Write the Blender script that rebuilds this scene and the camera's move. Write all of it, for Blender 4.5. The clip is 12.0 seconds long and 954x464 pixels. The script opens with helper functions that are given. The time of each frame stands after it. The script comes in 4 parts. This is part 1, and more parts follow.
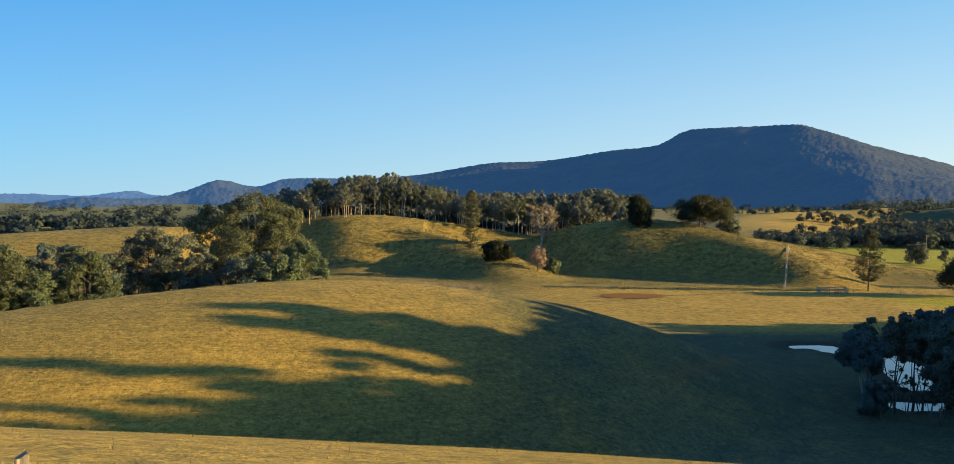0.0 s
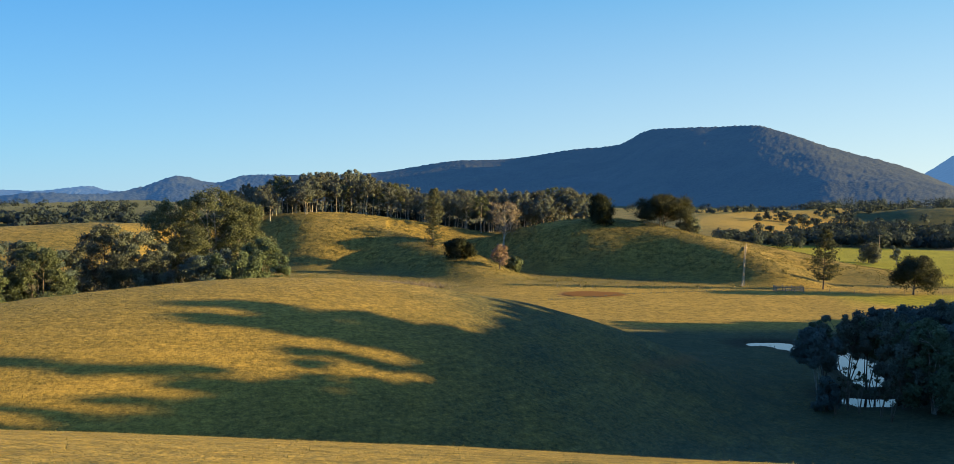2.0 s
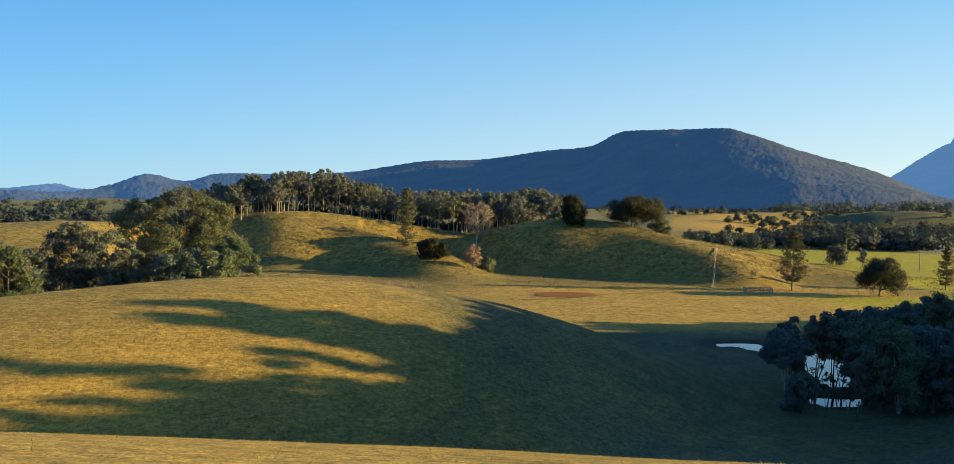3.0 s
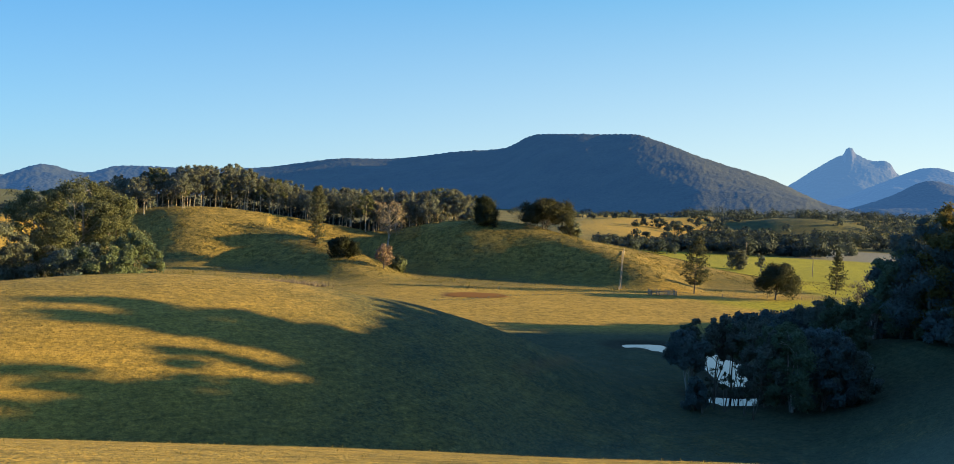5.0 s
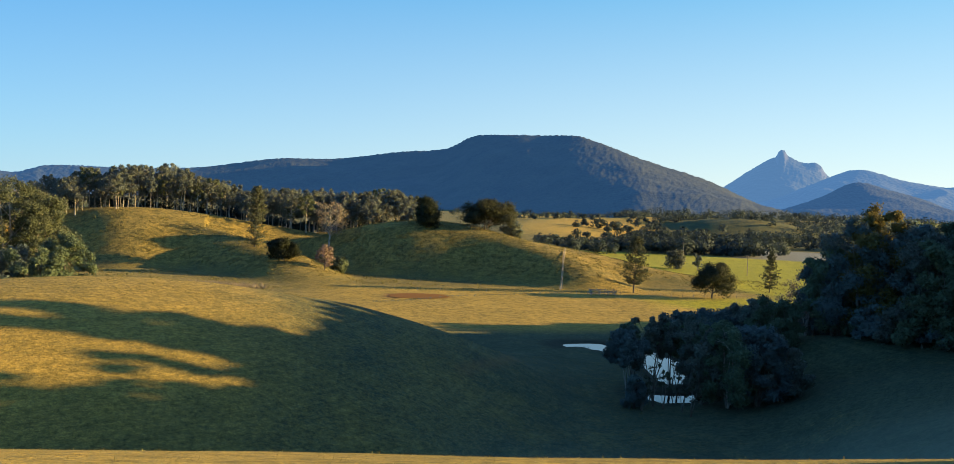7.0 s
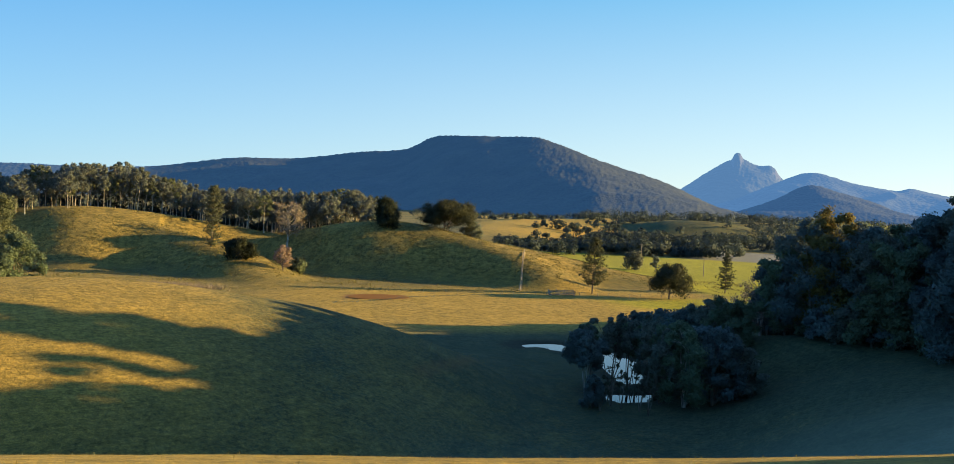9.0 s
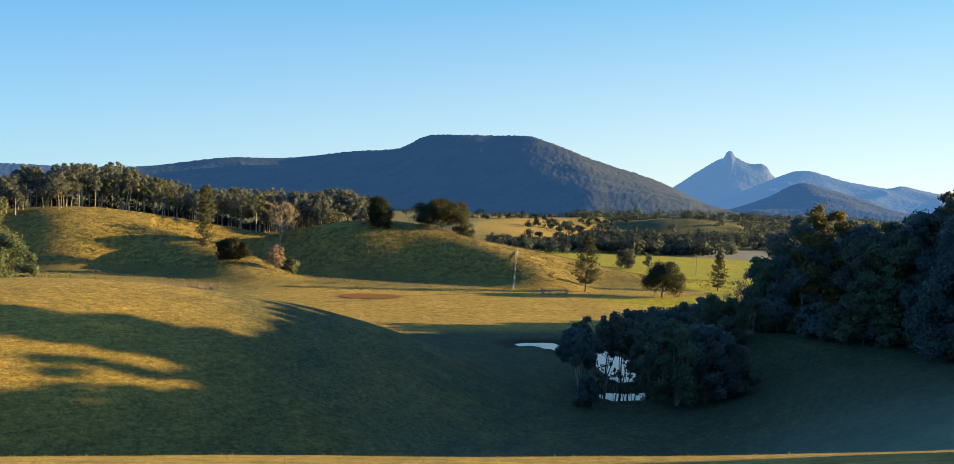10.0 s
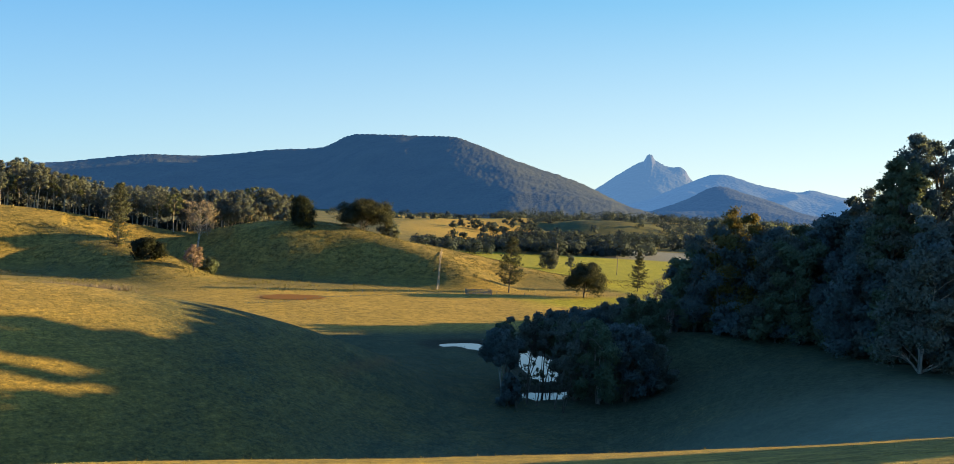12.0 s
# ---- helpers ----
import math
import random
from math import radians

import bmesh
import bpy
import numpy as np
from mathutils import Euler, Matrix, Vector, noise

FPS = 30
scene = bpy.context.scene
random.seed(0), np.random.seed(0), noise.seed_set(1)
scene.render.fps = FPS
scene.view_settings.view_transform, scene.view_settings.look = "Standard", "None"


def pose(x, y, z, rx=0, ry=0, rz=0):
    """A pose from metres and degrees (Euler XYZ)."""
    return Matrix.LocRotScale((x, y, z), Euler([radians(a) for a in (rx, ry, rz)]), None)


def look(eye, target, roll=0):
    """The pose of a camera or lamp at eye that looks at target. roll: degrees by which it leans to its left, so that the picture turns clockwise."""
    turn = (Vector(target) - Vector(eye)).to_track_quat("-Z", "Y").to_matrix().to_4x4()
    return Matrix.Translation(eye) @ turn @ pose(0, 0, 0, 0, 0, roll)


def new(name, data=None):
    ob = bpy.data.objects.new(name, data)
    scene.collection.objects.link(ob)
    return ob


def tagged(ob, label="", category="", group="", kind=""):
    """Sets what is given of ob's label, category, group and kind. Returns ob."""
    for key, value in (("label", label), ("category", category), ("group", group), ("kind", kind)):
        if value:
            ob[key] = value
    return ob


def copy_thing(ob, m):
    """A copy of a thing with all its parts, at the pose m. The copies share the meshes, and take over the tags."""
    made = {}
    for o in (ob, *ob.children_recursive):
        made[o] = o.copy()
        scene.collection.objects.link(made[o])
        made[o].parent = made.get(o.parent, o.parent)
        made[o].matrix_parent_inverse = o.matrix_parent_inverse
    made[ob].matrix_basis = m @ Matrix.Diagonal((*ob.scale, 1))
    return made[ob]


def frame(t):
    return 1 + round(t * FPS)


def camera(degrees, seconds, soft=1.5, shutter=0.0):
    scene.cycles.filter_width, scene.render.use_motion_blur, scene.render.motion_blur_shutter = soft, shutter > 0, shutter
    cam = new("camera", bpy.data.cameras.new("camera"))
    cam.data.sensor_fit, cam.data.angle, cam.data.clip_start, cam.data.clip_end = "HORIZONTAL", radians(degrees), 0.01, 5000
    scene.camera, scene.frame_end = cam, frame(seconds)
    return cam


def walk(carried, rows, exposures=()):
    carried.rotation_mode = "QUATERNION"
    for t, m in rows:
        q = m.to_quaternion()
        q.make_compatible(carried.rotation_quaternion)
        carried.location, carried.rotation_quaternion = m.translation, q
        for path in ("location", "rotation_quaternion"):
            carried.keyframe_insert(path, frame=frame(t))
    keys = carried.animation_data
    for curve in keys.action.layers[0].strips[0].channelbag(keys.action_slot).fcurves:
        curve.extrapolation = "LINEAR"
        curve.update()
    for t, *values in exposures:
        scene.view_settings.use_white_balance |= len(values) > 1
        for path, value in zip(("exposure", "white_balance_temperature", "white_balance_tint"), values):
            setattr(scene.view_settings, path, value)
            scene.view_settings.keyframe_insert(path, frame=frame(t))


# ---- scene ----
# ---------------------------------------------------------------- camera
# It turns on the spot, on the brow of a grassy hill, 27 m above the valley floor.
EYE = 27.0
cam = camera(58.70, 12.0, soft=0.6)
TURNS = [  # seconds, heading to the right of +Y, pitch, roll
    (0, -0.000, -2.300, -0.000),
    (0.5, 0.963, -2.336, 0.390),
    (1, 1.309, -2.371, 0.374),
    (1.5, 1.907, -2.411, 0.352),
    (2, 2.543, -2.435, 0.381),
    (2.5, 3.065, -2.475, 0.457),
    (3, 4.378, -2.395, 0.758),
    (3.5, 6.137, -2.294, 1.504),
    (5.5, 11.565, -2.224, 2.047),
    (6, 12.686, -2.143, 2.145),
    (6.5, 13.154, -2.072, 2.066),
    (7, 14.223, -2.064, 2.080),
    (9, 16.933, -1.909, 2.345),
    (9.5, 17.277, -1.934, 2.267),
    (10, 17.413, -1.957, 2.147),
    (10.5, 17.412, -2.003, 2.062),
    (11, 18.816, -1.873, 2.320),
    (11.5, 21.639, -1.728, 2.708),
    (12, 22.512, -1.709, 2.581),
]
walk(cam, [(t, pose(0, 0, EYE, 0, 0, -a) @ pose(0, 0, 0, 90 + p, 0, 0) @ pose(0, 0, 0, 0, 0, r)) for t, a, p, r in TURNS], [(0, 1.36, 5760, 10), (3.5, 1.42, 5850, 10), (6, 1.46, 5930, 10), (9, 1.50, 6000, 10), (12, 1.52, 6050, 10)])

# ---------------------------------------------------------------- sky and sun
SUN_AZ, SUN_EL = 97.0, 10.7      # degrees clockwise from +Y, above the horizon
sun_way = Vector((math.sin(radians(SUN_AZ)) * math.cos(radians(SUN_EL)), math.cos(radians(SUN_AZ)) * math.cos(radians(SUN_EL)), math.sin(radians(SUN_EL))))
sun_data = bpy.data.lights.new("sun", "SUN")
sun_data.energy, sun_data.angle, sun_data.color = 5.0, radians(0.5), (1.0, 0.67, 0.21)
sun = new("sun", sun_data)
sun.matrix_world = look(sun_way * 500, (0, 0, 0))
world = bpy.data.worlds.new("sky")
scene.world = world
world.use_nodes = True
wn = world.node_tree.nodes
sky = wn.new("ShaderNodeTexSky")
sky.sky_type, sky.sun_disc = "NISHITA", False
sky.sun_elevation, sky.sun_rotation = radians(SUN_EL), radians(SUN_AZ)
sky.air_density, sky.dust_density, sky.ozone_density = 1.0, 0.0, 3.6
wn["Background"].inputs[1].default_value = 0.084
# clear winter air: pale along the whole horizon, deepening evenly upwards
wl = world.node_tree.links
up = wn.new("ShaderNodeSeparateXYZ")
wl.new(wn.new("ShaderNodeTexCoord").outputs["Generated"], up.inputs[0])
low_sky = wn.new("ShaderNodeMapRange")
low_sky.interpolation_type = "SMOOTHERSTEP"
for key, value in (("From Min", 0.20), ("From Max", 0.70), ("To Min", 0.80), ("To Max", 0.0)):
    low_sky.inputs[key].default_value = value
wl.new(up.outputs[2], low_sky.inputs["Value"])
air = wn.new("ShaderNodeValToRGB")
for el, (at, tone) in zip([air.color_ramp.elements[0], air.color_ramp.elements[1], air.color_ramp.elements.new(0.5), air.color_ramp.elements.new(0.7)], ((0.0, (0.56, 0.82, 0.92)), (0.10, (0.335, 0.72, 0.92)), (0.235, (0.175, 0.51, 0.86)), (0.6, (0.11, 0.36, 0.70)))):
    el.position, el.color = at, (*tone, 1)
wl.new(up.outputs[2], air.inputs[0])
# brighter and paler towards the sun's side
sunward = wn.new("ShaderNodeVectorMath")
sunward.operation = "MULTIPLY_ADD"
wl.new(up.outputs[0], sunward.inputs[0])
sunward.inputs[1].default_value, sunward.inputs[2].default_value = (4.3, 1.7, 0.2), (4.4, 4.15, 4.0)
bright = wn.new("ShaderNodeVectorMath")
bright.operation = "MULTIPLY"
wl.new(air.outputs[0], bright.inputs[0])
wl.new(sunward.outputs[0], bright.inputs[1])
haze = wn.new("ShaderNodeMix")
haze.data_type = "RGBA"
wl.new(low_sky.outputs[0], haze.inputs[0])
wl.new(sky.outputs[0], haze.inputs[6])
wl.new(bright.outputs[0], haze.inputs[7])
wl.new(haze.outputs[2], wn["Background"].inputs[0])

# ---------------------------------------------------------------- materials
class Nodes:
    """Short hand for building a node tree."""

    def __init__(self, name):
        self.m = bpy.data.materials.new(name)
        self.m.use_nodes = True
        self.t = self.m.node_tree
        self.t.nodes.clear()
        self.out = self.t.nodes.new("ShaderNodeOutputMaterial")

    def add(self, kind, ins=None, **attrs):
        n = self.t.nodes.new(kind)
        for k, v in attrs.items():
            setattr(n, k, v)
        for k, v in (ins or {}).items():
            self.put(n.inputs[k], v)
        return n

    def put(self, socket, v):
        if hasattr(v, "is_output"):
            self.t.links.new(v, socket)
        elif isinstance(v, bpy.types.Node):
            self.t.links.new(v.outputs[0], socket)
        else:
            socket.default_value = v

    def math(self, op, a, b=0.0, c=0.0):
        return self.add("ShaderNodeMath", {0: a, 1: b, 2: c}, operation=op).outputs[0]

    def pos(self, sx=1.0, sy=1.0, sz=1.0):
        p = self.add("ShaderNodeNewGeometry").outputs["Position"]
        return self.add("ShaderNodeVectorMath", {0: p, 1: (sx, sy, sz)}, operation="MULTIPLY").outputs[0]

    def noise(self, vec, scale, detail=4.0, rough=0.55):
        return self.add("ShaderNodeTexNoise", {"Vector": vec, "Scale": scale, "Detail": detail, "Roughness": rough}).outputs[0]

    def ramp(self, fac, stops):
        n = self.add("ShaderNodeValToRGB", {0: fac})
        e = n.color_ramp.elements
        while len(e) < len(stops):
            e.new(0.5)
        for el, (p, c) in zip(e, stops):
            el.position, el.color = p, (*c, 1)
        return n.outputs[0]

    def mix(self, fac, a, b, blend="MIX"):
        n = self.add("ShaderNodeMix", data_type="RGBA", blend_type=blend)
        for i, v in ((0, fac), (6, a), (7, b)):
            self.put(n.inputs[i], (*v, 1) if isinstance(v, tuple) and len(v) == 3 else v)
        return n.outputs[2]

    def bump(self, height, strength=0.5, dist=0.1):
        return self.add("ShaderNodeBump", {"Height": height, "Strength": strength, "Distance": dist}).outputs[0]

    def bsdf(self, color, rough=0.8, normal=None, spec=0.3, metal=0.0):
        n = self.add("ShaderNodeBsdfPrincipled", {"Roughness": rough, "Specular IOR Level": spec, "Metallic": metal})
        self.put(n.inputs["Base Color"], (*color, 1) if isinstance(color, tuple) and len(color) == 3 else color)
        if normal is not None:
            self.put(n.inputs["Normal"], normal)
        return n.outputs[0]

    def done(self, shader):
        self.t.links.new(shader, self.out.inputs[0])
        return self.m


def grass_ground():
    n = Nodes("pasture")
    p = n.pos()
    lush = n.add("ShaderNodeAttribute", attribute_name="lush").outputs["Fac"]
    # dry grass cover, thinned on some slopes to paint their shade
    straw = n.add("ShaderNodeAttribute", attribute_name="straw").outputs["Fac"]
    soil = n.add("ShaderNodeAttribute", attribute_name="soil").outputs["Fac"]
    big = n.noise(p, 0.035, 5)
    mid = n.noise(p, 0.3, 5, 0.65)
    fine = n.noise(p, 2.6, 4, 0.7)
    blade = n.noise(p, 11.0, 3, 0.7)
    tussock = n.add("ShaderNodeAttribute", attribute_name="tussock").outputs["Fac"]
    shaded_field = n.add("ShaderNodeAttribute", attribute_name="shaded_field").outputs["Fac"]
    coarse = n.noise(p, 0.55, 4, 0.8)
    clump = n.mix(tussock, n.ramp(n.noise(p, 1.4, 4, 0.8), [(0.36, (0.66, 0.68, 0.66)), (0.60, (1.24, 1.22, 1.14))]), n.ramp(coarse, [(0.40, (0.60, 0.63, 0.60)), (0.56, (1.3, 1.26, 1.18))]))
    green = n.mix(mid, (0.044, 0.063, 0.046), (0.104, 0.112, 0.058))
    dry = n.mix(fine, (0.245, 0.170, 0.038), (0.50, 0.338, 0.078))
    amount = n.math("ADD", n.math("MULTIPLY_ADD", big, 0.9, -0.20), n.math("MULTIPLY_ADD", mid, 0.6, -0.26))
    amount = n.math("ADD", amount, n.math("MULTIPLY_ADD", fine, 1.0, -0.4))
    amount = n.add("ShaderNodeClamp", {0: n.math("ADD", amount, straw)}).outputs[0]
    col = n.mix(amount, green, dry)
    col = n.mix(n.math("MULTIPLY", lush, 0.95), col, n.mix(mid, (0.25, 0.25, 0.012), (0.38, 0.355, 0.02)))
    col = n.mix(1.0, col, clump, "MULTIPLY")
    col = n.mix(1.0, col, n.ramp(blade, [(0.36, (0.72, 0.74, 0.70)), (0.64, (1.32, 1.29, 1.22))]), "MULTIPLY")
    # narrow cattle tracks run along the slopes
    tracks = n.noise(n.pos(0.06, 0.06, 1.9), 1.0, 4, 0.6)
    col = n.mix(0.7, col, n.ramp(tracks, [(0.40, (1.04, 1.03, 1.0)), (0.47, (0.72, 0.75, 0.72)), (0.50, (1.02, 1.0, 1.0)), (0.56, (0.74, 0.77, 0.74)), (0.60, (1.1, 1.08, 1.04))]), "MULTIPLY")
    # grey mixed in for the shade over one far field
    col = n.mix(shaded_field, col, n.mix(mid, (0.15, 0.155, 0.15), (0.23, 0.235, 0.22)))
    # paler colour put in for skylight on the shaded near slope
    lifted = n.add("ShaderNodeAttribute", attribute_name="slope_lift").outputs["Fac"]
    col = n.mix(n.math("MULTIPLY", lifted, n.math("MULTIPLY_ADD", fine, 0.7, 0.45)), col, n.mix(mid, (0.15, 0.185, 0.130), (0.27, 0.305, 0.210)))
    dirt = n.mix(fine, (0.17, 0.075, 0.028), (0.27, 0.135, 0.06))
    col = n.mix(soil, col, dirt)
    h = n.math("ADD", n.math("MULTIPLY", n.noise(p, 0.9, 5, 0.75), 0.8), n.math("MULTIPLY", fine, 0.6))
    h = n.math("ADD", h, n.math("MULTIPLY", blade, 0.18))
    h = n.math("ADD", h, n.math("MULTIPLY", tracks, 0.4))
    h = n.math("ADD", h, n.math("MULTIPLY", n.math("MULTIPLY", coarse, tussock), 2.4))
    wet = n.add("ShaderNodeAttribute", attribute_name="wet").outputs["Fac"]
    col = n.mix(n.math("MULTIPLY", wet, n.math("MULTIPLY_ADD", mid, 0.6, 0.55)), col, n.mix(fine, (0.020, 0.018, 0.012), (0.05, 0.045, 0.03)))
    # the grass has a slight sheen at a flat angle
    turf = n.add("ShaderNodeBsdfPrincipled", {"Base Color": col, "Roughness": 0.95, "Specular IOR Level": 0.1, "Normal": n.bump(h, 0.36, 0.4), "Sheen Weight": 0.03, "Sheen Roughness": 0.4, "Sheen Tint": (0.85, 0.9, 0.85, 1)})
    return n.done(turf.outputs[0])


def leaf(name, dark, light, through_=0.34, tip=None, speck=0.5, patch=0.45):
    n = Nodes(name)
    rnd = n.add("ShaderNodeObjectInfo").outputs["Random"]
    isl = n.add("ShaderNodeNewGeometry").outputs["Random Per Island"]
    clump = n.noise(n.pos(), patch, 3)
    f = n.math("ADD", n.math("MULTIPLY", isl, speck), n.math("MULTIPLY", clump, 1.05 - speck))
    col = n.mix(n.add("ShaderNodeClamp", {0: n.math("SUBTRACT", f, 0.05)}).outputs[0], dark, light)
    if tip:
        col = n.mix(n.math("GREATER_THAN", isl, 0.86), col, tip)
    hsv = n.add("ShaderNodeHueSaturation", {"Hue": n.math("MULTIPLY_ADD", rnd, 0.03, 0.485), "Value": n.math("MULTIPLY_ADD", rnd, 0.35, 0.82), "Color": col}).outputs[0]
    a = n.bsdf(hsv, 0.7, spec=0.12)
    b = n.add("ShaderNodeBsdfTranslucent", {0: hsv}).outputs[0]
    return n.done(n.add("ShaderNodeMixShader", {0: through_, 1: a, 2: b}).outputs[0])


def bark(name, dark, light):
    n = Nodes(name)
    f = n.noise(n.pos(1, 1, 0.25), 3.0, 5, 0.65)
    return n.done(n.bsdf(n.mix(n.ramp(f, [(0.35, (0, 0, 0)), (0.65, (1, 1, 1))]), dark, light), 0.85, n.bump(f, 0.6, 0.05)))


def plain(name, dark, light, scale=4.0, rough=0.8, spec=0.3, relief=0.02):
    n = Nodes(name)
    f = n.noise(n.pos(), scale, 5, 0.65)
    return n.done(n.bsdf(n.mix(f, dark, light), rough, n.bump(f, 0.4, relief), spec))


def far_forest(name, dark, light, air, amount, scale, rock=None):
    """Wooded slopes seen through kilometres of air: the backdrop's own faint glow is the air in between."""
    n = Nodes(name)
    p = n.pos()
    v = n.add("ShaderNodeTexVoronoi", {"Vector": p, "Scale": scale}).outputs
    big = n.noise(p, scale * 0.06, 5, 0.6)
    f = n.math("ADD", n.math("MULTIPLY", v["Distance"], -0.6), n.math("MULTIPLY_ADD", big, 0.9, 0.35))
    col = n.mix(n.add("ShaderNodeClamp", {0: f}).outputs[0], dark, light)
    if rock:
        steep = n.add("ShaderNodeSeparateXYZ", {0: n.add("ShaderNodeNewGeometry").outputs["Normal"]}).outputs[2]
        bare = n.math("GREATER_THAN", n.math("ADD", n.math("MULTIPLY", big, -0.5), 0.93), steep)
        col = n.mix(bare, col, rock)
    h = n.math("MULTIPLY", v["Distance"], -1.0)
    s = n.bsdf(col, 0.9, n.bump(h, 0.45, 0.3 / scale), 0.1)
    # distance haze, put in as a faint blue emission
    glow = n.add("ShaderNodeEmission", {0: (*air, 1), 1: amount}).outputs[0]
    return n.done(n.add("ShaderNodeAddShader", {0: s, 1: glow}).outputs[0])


def water():
    n = Nodes("still_water")
    r = n.noise(n.pos(), 1.2, 2)
    return n.done(n.bsdf((0.012, 0.018, 0.016), 0.03, n.bump(r, 0.05, 0.01), 0.5))


M_GROUND = grass_ground()
M_MUD = plain("muddy_water", (0.21, 0.095, 0.024), (0.30, 0.15, 0.045), 0.5, 0.85, 0.1)
M_WATER = water()
M_EUC = leaf("eucalypt_leaves", (0.068, 0.084, 0.050), (0.192, 0.212, 0.120))
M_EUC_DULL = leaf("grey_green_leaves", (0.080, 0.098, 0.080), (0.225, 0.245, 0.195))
# these two are lifted in colour for haze over the shaded grove
M_DENSE = leaf("hazed_dark_leaves", (0.100, 0.142, 0.144), (0.182, 0.230, 0.216), speck=0.25)
M_LUSH = leaf("broad_green_leaves", (0.080, 0.116, 0.078), (0.205, 0.250, 0.140))
M_PINE = leaf("pine_needles", (0.038, 0.050, 0.034), (0.110, 0.118, 0.068))
M_OLIVE = leaf("olive_leaves", (0.055, 0.064, 0.040), (0.155, 0.158, 0.095))
# gold colour stands in for sunlight on one grove crown
M_SUNLIT = leaf("sunlit_gold_leaves", (0.075, 0.070, 0.028), (0.25, 0.19, 0.065))
M_TWIG = leaf("dry_twigs", (0.17, 0.135, 0.10), (0.40, 0.33, 0.25), 0.1)
M_PINK = leaf("russet_twigs", (0.23, 0.165, 0.12), (0.42, 0.31, 0.24), 0.15)
# grey-green, made paler to carry the haze over the ridge wood
M_GUM = leaf("hazed_gum_leaves", (0.100, 0.122, 0.110), (0.255, 0.275, 0.235))
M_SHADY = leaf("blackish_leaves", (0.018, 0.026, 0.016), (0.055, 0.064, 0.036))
M_BARK = bark("grey_bark", (0.07, 0.055, 0.04), (0.22, 0.19, 0.15))
M_PALE = bark("pale_gum_bark", (0.18, 0.16, 0.13), (0.48, 0.44, 0.37))
M_TIMBER = bark("weathered_timber", (0.16, 0.13, 0.10), (0.42, 0.37, 0.31))
M_TUSS = leaf("tussocks", (0.13, 0.132, 0.05), (0.31, 0.255, 0.10), 0.3)
M_GRASS = leaf("grass_blades", (0.16, 0.14, 0.035), (0.46, 0.34, 0.13), 0.3, (0.5, 0.4, 0.2))
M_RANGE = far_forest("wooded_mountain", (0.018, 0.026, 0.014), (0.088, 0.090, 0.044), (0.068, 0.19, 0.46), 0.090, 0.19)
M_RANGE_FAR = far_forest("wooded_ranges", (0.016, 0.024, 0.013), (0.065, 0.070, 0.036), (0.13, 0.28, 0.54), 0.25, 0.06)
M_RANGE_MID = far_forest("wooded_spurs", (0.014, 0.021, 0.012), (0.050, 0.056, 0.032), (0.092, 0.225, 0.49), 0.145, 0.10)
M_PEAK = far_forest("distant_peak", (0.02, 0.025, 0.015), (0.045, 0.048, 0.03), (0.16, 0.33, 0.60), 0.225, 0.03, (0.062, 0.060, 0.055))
# blue in the leaf colour stands for haze over the far woods
M_WOODS = leaf("hazed_woodland_leaves", (0.036, 0.056, 0.064), (0.092, 0.116, 0.112), 0.3, None, 0.15, 0.10)

# ---------------------------------------------------------------- the lie of the land
def hash2(ix, iy, seed):
    h = (ix.astype(np.int64) * 374761393 + iy.astype(np.int64) * 668265263 + seed * 974634777) & 0xFFFFFFFF
    h = ((h ^ (h >> 13)) * 1274126177) & 0xFFFFFFFF
    return ((h ^ (h >> 16)) & 0xFFFF) / 65535.0


def vnoise(x, y, seed=0):
    """Smooth value noise, 0 to 1, with cells of one metre."""
    ix, iy = np.floor(x), np.floor(y)
    fx, fy = x - ix, y - iy
    fx, fy = fx * fx * (3 - 2 * fx), fy * fy * (3 - 2 * fy)
    a, b = hash2(ix, iy, seed), hash2(ix + 1, iy, seed)
    c, d = hash2(ix, iy + 1, seed), hash2(ix + 1, iy + 1, seed)
    return (a * (1 - fx) + b * fx) * (1 - fy) + (c * (1 - fx) + d * fx) * fy


def fbm(x, y, seed=0, octaves=4):
    s, a, total = 0.0, 1.0, 0.0
    for i in range(octaves):
        s = s + a * vnoise(x * 2 ** i + 17.3 * i, y * 2 ** i - 9.1 * i, seed + i)
        total += a
        a *= 0.5
    return s / total


def smooth(a, b, x):
    t = np.clip((x - a) / (b - a), 0, 1)
    return t * t * (3 - 2 * t)


def spline(points, n=60):
    """A smooth line through the points (Catmull-Rom), n samples."""
    p = np.array(points, float)
    p = np.vstack([2 * p[0] - p[1], p, 2 * p[-1] - p[-2]])
    u = np.linspace(0, len(points) - 1.0001, n)
    i = u.astype(int)
    t = (u - i)[:, None]
    a, b, c, d = p[i], p[i + 1], p[i + 2], p[i + 3]
    return 0.5 * (2 * b + (c - a) * t + (2 * a - 5 * b + 4 * c - d) * t ** 2 + (3 * b - a - 3 * c + d) * t ** 3)


